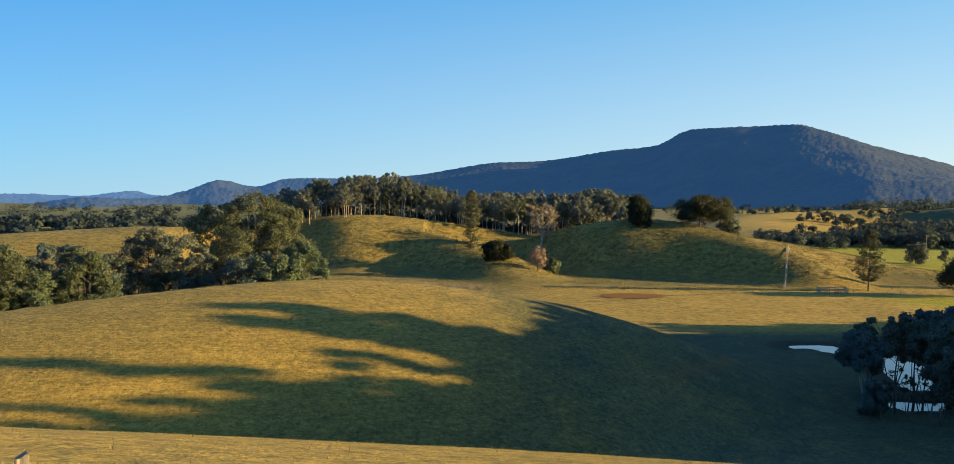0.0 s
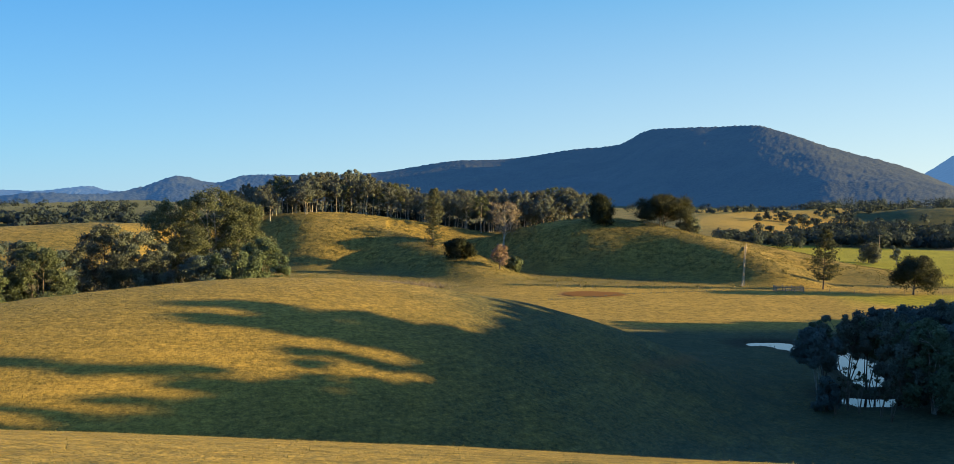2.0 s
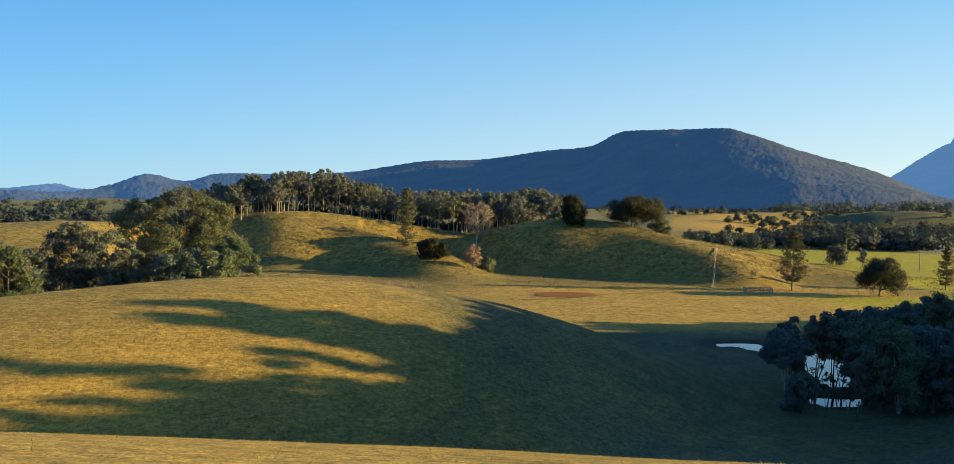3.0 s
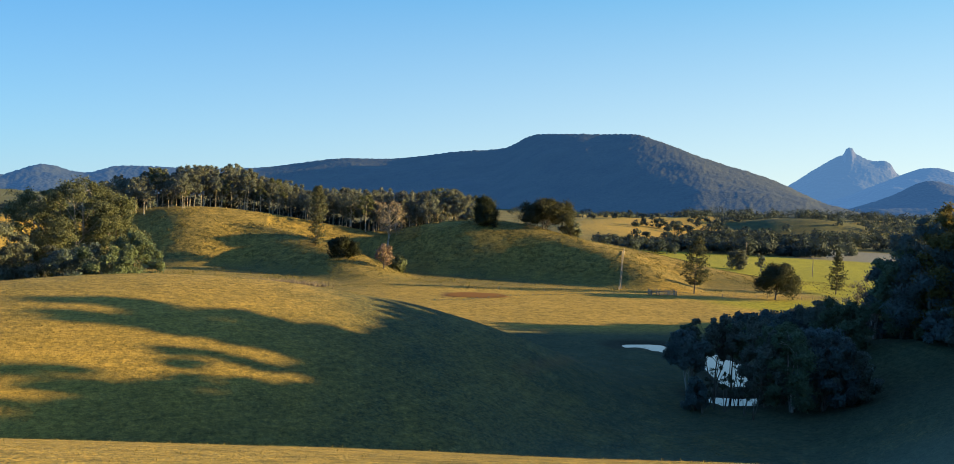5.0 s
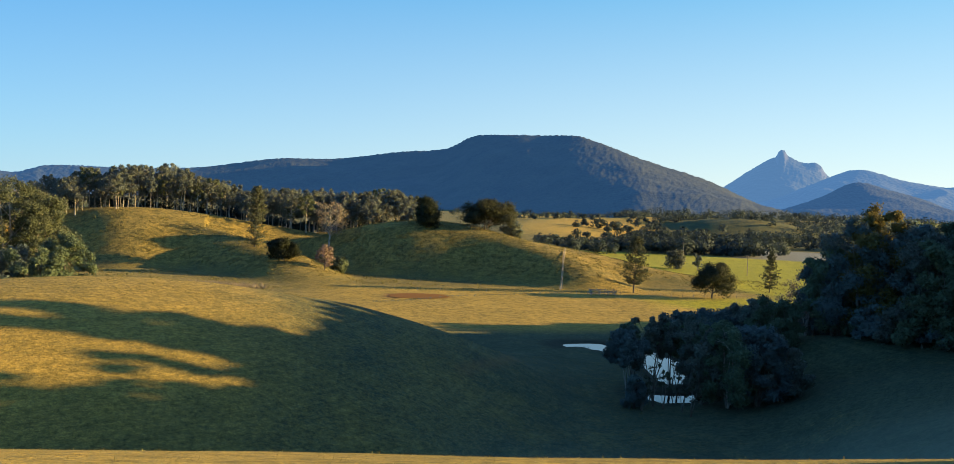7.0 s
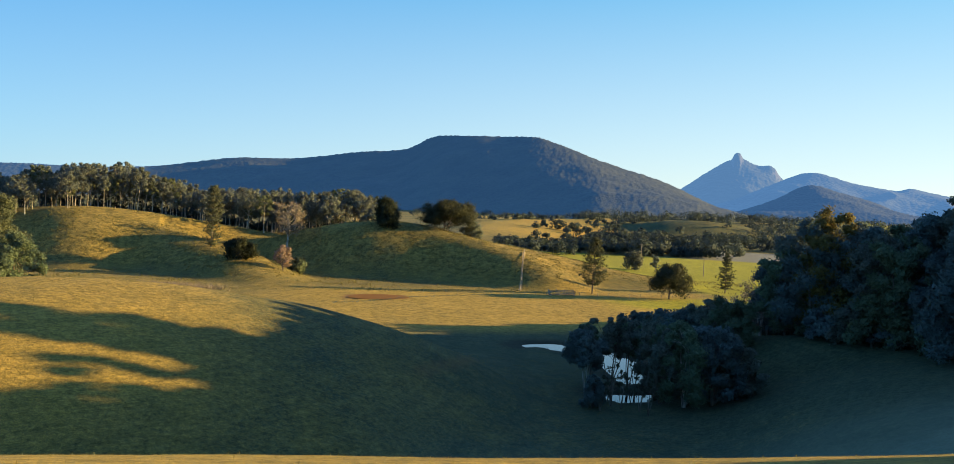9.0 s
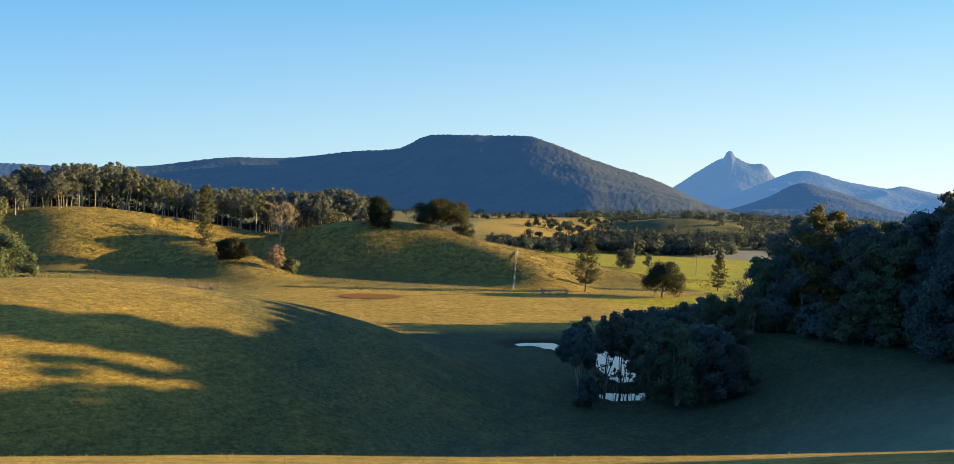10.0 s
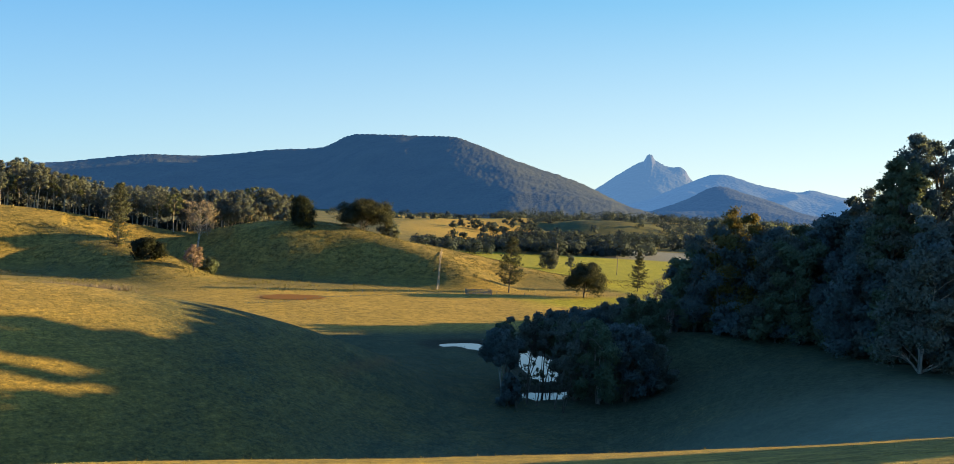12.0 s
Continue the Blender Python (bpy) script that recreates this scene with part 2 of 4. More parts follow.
def ridge(x, y, points, power=2.0, n=60):
    """A rounded ridge along points (x, y, top, width towards the camera, width away from it)."""
    best = np.full(np.shape(x), -1e3)
    for sx, sy, top, near, far in spline(points, n):
        dx, dy = x - sx, y - sy
        away = (dx * sx + dy * sy) / math.hypot(sx, sy)
        w = np.where(away > 0, far, near)
        t = np.minimum((dx * dx + dy * dy) / (w * w), 1)
        best = np.maximum(best, top * (1 - t) ** power - 6 * t)
    return best


def smax(a, b, k=1.2):
    d = np.clip(0.5 + 0.5 * (a - b) / (k * 2), 0, 1)
    return b * (1 - d) + a * d + 2 * k * d * (1 - d)


HILL_A = [(-120, 60, 7.0, 60, 40), (-80, 88, 10.3, 75, 45), (-50, 104, 13.8, 85, 46), (-23, 113, 15.9, 80, 46), (-4, 117, 14.2, 62, 42), (12, 121, 10.3, 48, 34), (26, 127, 4.2, 36, 28), (38, 136, 1.0, 26, 20)]
HILL_B = [(-170, 395, 7.0, 60, 160), (-104, 362, 8.0, 45, 120), (-78, 348, 15.7, 42, 150), (-62, 342, 20.8, 48, 160), (-47, 338, 18.7, 50, 160), (-28, 340, 15.9, 40, 150), (-5, 344, 11.6, 40, 150), (15, 348, 11.5, 40, 150), (35, 352, 11.7, 40, 150), (60, 360, 13.5, 50, 150)]
HILL_C = [(16, 330, 2.5, 30, 60), (32, 325, 7.2, 34, 70), (50, 318, 17.0, 40, 80), (64, 314, 18.8, 42, 80), (78, 307, 14.8, 42, 75), (92, 299, 12.7, 42, 70), (109, 291, 9.8, 40, 60), (129, 283, 5.4, 36, 50), (150, 277, 2.5, 34, 40)]
SPUR_C = [(74, 308, 17.3, 34, 34), (89, 294, 13.9, 32, 32), (101, 277, 9.4, 30, 30), (108, 263, 3.5, 26, 26)]
SPUR_B = [(-32, 334, 15.0, 38, 38), (-14, 322, 11.8, 36, 36), (0, 304, 9.2, 34, 34), (9, 286, 5.8, 31, 31), (15, 270, 2.0, 25, 25)]
# a hill out of view, added to keep the valley floor shaded
UNSEEN_HILL = [(120, 40, 12, 60, 60), (160, 85, 21, 62, 70), (190, 125, 22, 60, 80), (250, 150, 20, 80, 90)]
HILL_D = [(-240, 270, 9, 60, 60), (-190, 292, 12.8, 70, 70), (-135, 310, 16.0, 70, 80), (-112, 320, 16.8, 45, 70)]
SPUR_G = [(106, 88, 9.6, 40, 40), (95, 105, 8.6, 27, 40), (93, 118, 7.0, 25, 36), (100, 140, 3.0, 26, 30)]
HILL_E = [(-302, 448, 8, 60, 90), (-260, 450, 10, 60, 90), (-219, 449, 12, 60, 90), (-182, 450, 12.5, 60, 90), (-147, 452, 9, 50, 80)]
SHOULDER = [(44, 20, 15.5, 36, 40), (74, 56, 11.6, 42, 48), (106, 88, 9.2, 46, 60), (150, 118, 9.0, 60, 80), (230, 140, 10, 90, 100)]
FAR_HILLS = [
    [(185, 613, 3.6, 90, 110), (212, 667, 7.0, 110, 120), (257, 747, 10.4, 130, 140), (293, 809, 13.4, 140, 160), (323, 819, 11.7, 130, 160), (347, 809, 7.2, 110, 150), (372, 798, 3.4, 90, 120)],
    [(365, 932, 10, 130, 150), (392, 920, 13.7, 140, 160), (413, 911, 12.5, 130, 150), (436, 900, 6, 110, 130)],
    [(458, 1000, 12.5, 80, 150), (475, 992, 15.2, 85, 150), (492, 984, 12, 80, 140)],
    [(453, 838, 10, 90, 140), (471, 825, 15.5, 105, 150), (494, 812, 18.6, 115, 150), (512, 802, 15, 100, 150)],
    [(-420, 640, 10, 120, 200), (-330, 670, 15, 140, 200), (-230, 700, 14, 140, 200), (-150, 740, 16, 140, 200)],
    [(560, 1150, 12, 160, 200), (720, 1100, 16, 200, 250), (900, 1050, 14, 200, 250)],
]


def ground_z(x, y):
    x, y = np.asarray(x, float), np.asarray(y, float)
    r = np.hypot(x, y)
    az = np.degrees(np.arctan2(x, y))
    # valley floor, rising upstream to the left and gently into the distance
    z = 7.5 * smooth(25, -75, x) * smooth(190, 90, y) + 3.0 * smooth(10, -120, x) * smooth(150, 260, y)
    z = z + 5.0 * smooth(900, 2600, r) + 8.0 * smooth(600, 760, r) * (fbm(x / 110, y / 110, 51, 3) - 0.5) + 0.35 * (fbm(x / 28, y / 28, 5, 3) - 0.5)
    for hill in (HILL_A, HILL_B, HILL_C, HILL_D, SHOULDER, SPUR_G, SPUR_C, SPUR_B, UNSEEN_HILL, HILL_E):
        z = smax(z, ridge(x, y, hill))
    for hill in FAR_HILLS:
        z = smax(z, ridge(x, y, hill), 2)
    # a gully cuts into the far hill, and the dam lies level
    z = z - 9.0 * np.exp(-((x + 80) / 22) ** 2 - ((y - 318) / 32) ** 2)
    level = smooth(1.5, 1.05, np.hypot((x - 42.5) / 9.0, (y - 231) / 7.0))
    z = z * (1 - level) + 0.2 * level
    # the hill that the camera stands on, rounding over some 24 m ahead
    view = np.clip(az, -60, 80)
    brow = 0.304 - np.where(view < 12, 3.9e-5, 5.4e-5) * (view - 12) ** 2
    behind = np.clip((np.abs(az - 10) - 75) / 60, 0, 1)
    top = 25.35 - (brow - 0.1375) * r * (1 - behind) - 0.00286 * r * r * (1 - behind * 0.97)
    z = smax(z, np.maximum(top, -30), 0.8)
    # pond hollow and dam
    z = z - 0.8 * pond_mask(x, y) * smooth(3, 1.5, z)
    z = z + 0.10 * (fbm(x / 3.1, y / 3.1, 9, 3) - 0.5)
    return z


POND = [(55.8, 152.6, 0.3), (58.2, 153.6, 0.9), (61.2, 153.8, 1.6), (64.5, 151.6, 2.6), (67.5, 145, 3.6), (68.5, 137, 3.6), (66.5, 128.5, 3.0), (63.5, 121.5, 2.0)]
POOL = [(54.8, 111.4, 1.2), (57.0, 110.2, 2.4), (60.0, 110.2, 1.5), (63.5, 110.8, 0.6)]


def pond_mask(x, y):
    m = np.zeros(np.shape(x))
    for line in (POND, POOL):
        for px, py, w in spline(line, 40):
            m = np.maximum(m, smooth(w + 1.2, w - 0.6, np.hypot(x - px, y - py)))
    return m


def graded(start, end, fine, growth):
    out, v = [0.0], 0.0
    while v < end:
        v += max(fine, growth * v)
        out.append(v)
    back, v = [], 0.0
    while v > start:
        v -= max(fine, growth * -v)
        back.append(v)
    return np.array(back[::-1] + out)


def grid_mesh(name, X, Y, Z):
    n, m = X.shape
    me = bpy.data.meshes.new(name)
    co = np.stack([X, Y, Z], -1).reshape(-1, 3)
    i = np.arange(n * m).reshape(n, m)
    f = np.stack([i[:-1, :-1], i[1:, :-1], i[1:, 1:], i[:-1, 1:]], -1).reshape(-1, 4)
    quick(me, co, f)
    return me


def quick(me, co, faces):
    """Fill a mesh from arrays of places and of equally long faces."""
    k = faces.shape[1]
    me.vertices.add(len(co))
    me.vertices.foreach_set("co", np.ascontiguousarray(co, np.float32).ravel())
    me.loops.add(faces.size)
    me.loops.foreach_set("vertex_index", np.ascontiguousarray(faces, np.int32).ravel())
    me.polygons.add(len(faces))
    me.polygons.foreach_set("loop_start", np.arange(0, faces.size, k, dtype=np.int32))
    me.polygons.foreach_set("loop_total", np.full(len(faces), k, np.int32))
    me.update(calc_edges=True)
    me.validate()


def smooth_shade(me):
    me.polygons.foreach_set("use_smooth", np.ones(len(me.polygons), bool))
    me.update()


gx, gy = graded(-4900, 4900, 0.8, 0.023), graded(-700, 4900, 0.8, 0.021)
GX, GY = np.meshgrid(gx, gy, indexing="ij")
GZ = ground_z(GX, GY)
me = grid_mesh("ground", GX, GY, GZ)
smooth_shade(me)
fx, fy, fz = GX.ravel(), GY.ravel(), GZ.ravel()
wob = fbm(fx / 14, fy / 14, 31, 3) - 0.5
lush = np.maximum(smooth(150, 165, fx + 12 * wob) * smooth(226, 232, fy + 0.12 * fx - 20 + 6 * wob), smooth(100, 118, fx + 10 * wob) * smooth(203, 209, fy + 6 * wob) * smooth(236, 226, fy + 8 * wob - 0.1 * (fx - 130))) * smooth(520, 500, np.hypot(fx, fy)) * smooth(2.6, 1.2, fz)
straw = 0.62 * smooth(0, 30, fx) * smooth(165, 180, fy) * smooth(262, 250, fy) * smooth(165, 130, fx) + 0.5 * smooth(60, 30, np.hypot(fx, fy))
faz = np.degrees(np.arctan2(fx, fy))
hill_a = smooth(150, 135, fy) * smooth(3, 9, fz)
# far left ground greener and darker, in place of hill shade
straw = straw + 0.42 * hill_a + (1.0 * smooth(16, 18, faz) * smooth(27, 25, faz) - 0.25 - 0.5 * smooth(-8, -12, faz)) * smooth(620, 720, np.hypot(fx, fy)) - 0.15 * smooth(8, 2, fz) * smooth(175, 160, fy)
# its last term paints shade: less straw on the near hill's right side
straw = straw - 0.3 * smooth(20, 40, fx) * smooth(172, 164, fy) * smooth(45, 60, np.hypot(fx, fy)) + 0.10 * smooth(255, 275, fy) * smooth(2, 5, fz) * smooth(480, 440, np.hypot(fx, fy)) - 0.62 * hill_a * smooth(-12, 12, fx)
soil = smooth(1.15, 0.85, np.hypot((fx - 42) / 9.5, (fy - 231) / 7.2) + 0.5 * wob)
track = np.zeros(len(fx))
for px, py in spline([(28, 158), (36, 147), (40.5, 137), (39, 126), (33, 113), (24, 101)], 60):
    track = np.maximum(track, smooth(1.5, 0.5, np.hypot(fx - px, fy - py)))
soil = np.maximum(soil, 0.3 * track)
flat = smooth(0, 30, fx) * smooth(165, 180, fy) * smooth(262, 250, fy) * smooth(165, 130, fx)
tussock = np.maximum(smooth(225, 260, fy) * smooth(1.2, 3.5, fz), 0.75 * flat) * smooth(460, 420, np.hypot(fx, fy))
# extent of the far field whose shade is painted grey
shaded_field = smooth(30.5, 32, faz) * smooth(505, 515, np.hypot(fx, fy)) * smooth(640, 620, np.hypot(fx, fy))
wet = np.zeros(len(fx))
for line in (POND, POOL):
    for px, py, w in spline(line, 40):
        wet = np.maximum(wet, smooth(w + 4.2, w + 1.6, np.hypot(fx - px, 0.8 * (fy - py - 1.2))))
# where the shaded near slope is painted paler, by distance and heading
slope_lift = smooth(104, 66, np.hypot(fx, fy) + 14 * wob - 0.5 * np.clip(faz, 0, 20) + 10) * smooth(26, 30, np.hypot(fx, fy)) * smooth(6, 26, faz)
for key, v in (("wet", wet), ("slope_lift", slope_lift), ("tussock", tussock), ("shaded_field", shaded_field), ("lush", lush), ("straw", straw), ("soil", soil)):
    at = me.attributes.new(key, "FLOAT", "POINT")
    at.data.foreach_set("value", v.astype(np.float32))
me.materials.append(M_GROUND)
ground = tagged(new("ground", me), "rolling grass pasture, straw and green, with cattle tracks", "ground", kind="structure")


def flat_patch(name, outline_mask, z, x0, x1, y0, y1, step, mat):
    xs, ys = np.arange(x0, x1, step), np.arange(y0, y1, step)
    X, Y = np.meshgrid(xs, ys, indexing="ij")
    keep = outline_mask(X + step / 2, Y + step / 2)[:-1, :-1].ravel() > 0.02
    i = np.arange(X.size).reshape(X.shape)
    f = np.stack([i[:-1, :-1], i[1:, :-1], i[1:, 1:], i[:-1, 1:]], -1).reshape(-1, 4)[keep]
    used, inv = np.unique(f, return_inverse=True)
    me = bpy.data.meshes.new(name)
    quick(me, np.stack([X.ravel()[used], Y.ravel()[used], np.full(len(used), z)], -1), inv.reshape(-1, 4))
    me.materials.append(mat)
    return new(name, me)


pond = tagged(flat_patch("pond_water", pond_mask, -0.32, 45, 95, 95, 165, 0.25, M_WATER), "still pond water mirroring the pale sky", "water", kind="structure")


def dam_mask(x, y):
    return smooth(1.03, 0.97, np.hypot((x - 42.5) / 8.6, (y - 231) / 6.2) + 0.25 * (fbm(x / 4, y / 4, 3, 2) - 0.5))


dam_level = float(ground_z(np.array([42.5]), np.array([231.0]))[0])
tagged(flat_patch("dam_water", dam_mask, dam_level + 0.10, 31, 54, 222, 240, 0.4, M_MUD), "small dam of muddy red-brown water", "water", kind="structure")

# ---------------------------------------------------------------- mountains
def mountain(name, pts, mat, az0, az1, steps, r0, r1, rsteps, near, far, rough, canopy, seed, label, power=1.35, spurs=()):
    """A range whose crest passes the points (heading, slope above eye level, distance)."""
    crest = spline(pts, 300)
    az = np.linspace(az0, az1, steps)
    order = np.argsort(crest[:, 0])
    top = EYE + np.interp(az, crest[order, 0], crest[order, 1] * crest[order, 2])
    dist = np.interp(az, crest[order, 0], crest[order, 2])
    rr = np.linspace(r0, r1, rsteps)
    A, Rr = np.meshgrid(np.radians(az), rr, indexing="ij")
    X, Y = Rr * np.sin(A), Rr * np.cos(A)
    t = (Rr - dist[:, None])
    t = np.where(t < 0, -t / near, t / far)
    prof = np.clip(1 - t, 0, 1) ** power
    prof = prof * (1 - 0.25 * prof) / 0.75
    spur = 1 - np.abs(2 * fbm(X / (near * 0.55), Y / (near * 0.8), seed, 4) - 1)
    away = np.clip(t / 0.35, 0, 1)
    k = max(3, int(1.6 * steps / (az1 - az0)))
    soft_top = np.convolve(np.pad(top, k, "edge"), np.ones(2 * k + 1) / (2 * k + 1), "valid")
    Z = soft_top[:, None] * prof + (top - soft_top)[:, None] * np.exp(-(t / 0.16) ** 2) + away * (spur - 0.62) * rough * np.clip(prof * 3, 0, 1)
    Z = Z + canopy * (vnoise(X / 9, Y / 9, seed + 7) + 0.7 * vnoise(X / 4, Y / 4, seed + 8) - 0.8) * np.clip(prof * 8, 0, 1)
    for spur in spurs:
        line = [(d * math.sin(radians(a)), d * math.cos(radians(a)), EYE + k * d, w, w) for a, k, d, w in spur]
        r = ridge(X, Y, line, 1.3, 90)
        r = r + np.clip(r / 60, 0, 1) * 60 * (fbm(X / 130, Y / 130, seed + 3, 4) - 0.8)
        Z = np.where(r > 0, smax(Z, r + canopy * (vnoise(X / 9, Y / 9, seed + 7) + 0.7 * vnoise(X / 4, Y / 4, seed + 8) - 0.8), 4), Z)
    me = grid_mesh(name, X, Y, Z - 3.0)
    smooth_shade(me)
    me.materials.append(mat)
    return tagged(new(name, me), label, "mountain", kind="structure")


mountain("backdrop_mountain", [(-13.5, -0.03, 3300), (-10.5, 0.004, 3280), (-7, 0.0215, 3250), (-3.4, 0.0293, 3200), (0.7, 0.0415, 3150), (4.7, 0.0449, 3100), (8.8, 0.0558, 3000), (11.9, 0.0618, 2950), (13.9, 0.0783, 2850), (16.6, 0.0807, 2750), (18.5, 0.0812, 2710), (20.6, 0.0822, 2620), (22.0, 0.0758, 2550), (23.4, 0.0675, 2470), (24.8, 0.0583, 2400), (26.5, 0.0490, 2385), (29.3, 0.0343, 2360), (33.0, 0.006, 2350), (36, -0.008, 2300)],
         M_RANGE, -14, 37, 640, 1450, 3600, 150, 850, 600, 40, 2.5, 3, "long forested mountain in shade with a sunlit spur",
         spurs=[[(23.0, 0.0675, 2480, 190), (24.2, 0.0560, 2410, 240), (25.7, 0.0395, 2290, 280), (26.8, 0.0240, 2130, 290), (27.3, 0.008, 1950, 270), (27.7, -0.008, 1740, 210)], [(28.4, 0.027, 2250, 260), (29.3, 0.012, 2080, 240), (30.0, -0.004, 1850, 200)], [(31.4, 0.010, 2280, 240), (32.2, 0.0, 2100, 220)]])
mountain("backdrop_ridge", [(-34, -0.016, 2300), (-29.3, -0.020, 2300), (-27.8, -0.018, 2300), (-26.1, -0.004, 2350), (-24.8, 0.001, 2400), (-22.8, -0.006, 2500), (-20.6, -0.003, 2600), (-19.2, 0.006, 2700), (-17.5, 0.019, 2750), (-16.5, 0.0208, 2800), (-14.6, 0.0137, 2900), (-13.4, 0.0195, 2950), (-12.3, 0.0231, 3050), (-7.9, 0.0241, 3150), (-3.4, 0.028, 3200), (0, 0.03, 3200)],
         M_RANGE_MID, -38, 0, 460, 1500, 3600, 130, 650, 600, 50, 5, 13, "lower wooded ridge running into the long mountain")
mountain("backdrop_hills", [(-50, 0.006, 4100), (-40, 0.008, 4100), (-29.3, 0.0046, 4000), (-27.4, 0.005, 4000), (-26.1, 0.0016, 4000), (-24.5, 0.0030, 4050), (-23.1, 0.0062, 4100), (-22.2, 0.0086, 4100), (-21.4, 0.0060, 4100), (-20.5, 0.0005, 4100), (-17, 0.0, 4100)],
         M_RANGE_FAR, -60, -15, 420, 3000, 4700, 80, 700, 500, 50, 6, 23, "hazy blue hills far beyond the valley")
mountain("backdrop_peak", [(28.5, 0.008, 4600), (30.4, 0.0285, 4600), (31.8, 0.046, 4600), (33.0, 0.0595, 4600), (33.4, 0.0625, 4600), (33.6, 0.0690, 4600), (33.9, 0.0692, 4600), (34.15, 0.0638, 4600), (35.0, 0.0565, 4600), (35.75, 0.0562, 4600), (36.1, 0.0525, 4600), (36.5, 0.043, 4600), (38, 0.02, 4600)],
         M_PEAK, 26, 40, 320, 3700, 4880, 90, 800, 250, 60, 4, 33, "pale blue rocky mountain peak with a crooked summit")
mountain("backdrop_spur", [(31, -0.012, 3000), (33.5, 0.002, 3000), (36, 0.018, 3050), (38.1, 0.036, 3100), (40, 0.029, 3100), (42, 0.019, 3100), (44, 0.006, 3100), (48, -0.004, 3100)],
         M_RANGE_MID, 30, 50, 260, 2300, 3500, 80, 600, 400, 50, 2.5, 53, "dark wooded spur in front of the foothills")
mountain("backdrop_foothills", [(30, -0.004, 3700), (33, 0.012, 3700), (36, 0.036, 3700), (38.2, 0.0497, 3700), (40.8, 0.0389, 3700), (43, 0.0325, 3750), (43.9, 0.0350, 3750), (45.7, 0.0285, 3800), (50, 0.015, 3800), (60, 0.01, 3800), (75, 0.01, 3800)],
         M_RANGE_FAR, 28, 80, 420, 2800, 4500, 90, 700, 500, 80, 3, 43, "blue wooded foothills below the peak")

# ---------------------------------------------------------------- trees
def tube(path, radii, sides=6):
    """A tapered tube along a path: places and quads."""
    path = np.array(path, float)
    n = len(path)
    d = np.gradient(path, axis=0)
    d /= np.linalg.norm(d, axis=1)[:, None] + 1e-9
    ref = np.where(np.abs(d[:, 2:3]) > 0.9, [[1.0, 0, 0]], [[0, 0, 1.0]])
    u = np.cross(d, ref)
    u /= np.linalg.norm(u, axis=1)[:, None] + 1e-9
    v = np.cross(d, u)
    a = np.linspace(0, 2 * np.pi, sides, endpoint=False)
    co = path[:, None] + np.array(radii)[:, None, None] * (np.cos(a)[None, :, None] * u[:, None] + np.sin(a)[None, :, None] * v[:, None])
    i = np.arange(n * sides).reshape(n, sides)
    j = np.roll(i, -1, axis=1)
    f = np.stack([i[:-1], j[:-1], j[1:], i[1:]], -1).reshape(-1, 4)
    return co.reshape(-1, 3), f


def joined(pieces):
    co, fs, k = [], [], 0
    for c, f in pieces:
        co.append(c)
        fs.append(f + k)
        k += len(c)
    return np.vstack(co), np.vstack(fs)


def leaves(rng, centres, radii, per, size, flat=0.75, outward=None, loose=1.0, shell=False):
    """Leaf sprays: small pointed leaves scattered through each clump, lying loosely like scales on it."""
    n = len(centres) * per
    c = np.repeat(centres, per, 0)
    r = np.repeat(radii, per)[:, None]
    d = rng.normal(size=(n, 3))
    p = c + np.clip(d, -2.2, 2.2) * r * 0.6 * np.array([1, 1, flat])
    d /= np.linalg.norm(d, axis=1)[:, None]
    if shell:
        p = c + d * r * rng.random((n, 1)) ** 0.3 * np.array([1, 1, flat])
    face = 0.7 * d + np.array([0, 0, 0.25]) + 0.35 * loose * rng.normal(size=(n, 3))
    if outward is not None:
        face = face + 0.6 * np.repeat(outward, per, 0)
    face /= np.linalg.norm(face, axis=1)[:, None] + 1e-9
    axis = np.cross(face, rng.normal(size=(n, 3)))
    axis /= np.linalg.norm(axis, axis=1)[:, None] + 1e-9
    side = np.cross(face, axis)
    axis = axis + face * 0.5 * rng.normal(size=(n, 1))
    side = side + face * 0.5 * rng.normal(size=(n, 1))
    s = size * (0.6 + 0.8 * rng.random((n, 1)))
    co = np.stack([p - axis * s * 0.4 + side * s * 0.42, p - axis * s * 0.3 - side * s * 0.42, p + axis * s * 0.65], 1)
    turn = np.einsum("ij,ij->i", np.cross(co[:, 1] - co[:, 0], co[:, 2] - co[:, 0]), face) < 0
    co[turn] = co[turn][:, ::-1]
    return co.reshape(-1, 3), np.arange(3 * n).reshape(n, 3), np.repeat(face, 3, 0)


def envelope(kind, u):
    """Crown radius, as a share of the widest, at the share u of the crown's height."""
    if kind == "dome":
        return np.sqrt(np.clip(1 - (1.25 * (u - 0.28)) ** 2 / 0.81, 0.02, 1))
    if kind == "egg":
        return np.sqrt(np.clip(1 - ((u - 0.45) / 0.58) ** 2, 0.02, 1))
    if kind == "cone":
        return np.clip(1.0 - 0.92 * u, 0.05, 1) * (0.75 + 0.25 * np.sin(np.clip(u * 12, 0, 1.5)))
    if kind == "column":
        return np.clip(0.55 + 0.6 * u - 0.95 * np.clip(u - 0.55, 0, 1) * 2.0, 0.1, 1)
    return np.sqrt(np.clip(1 - ((u - 0.55) / 0.6) ** 2, 0.05, 1))          # vase


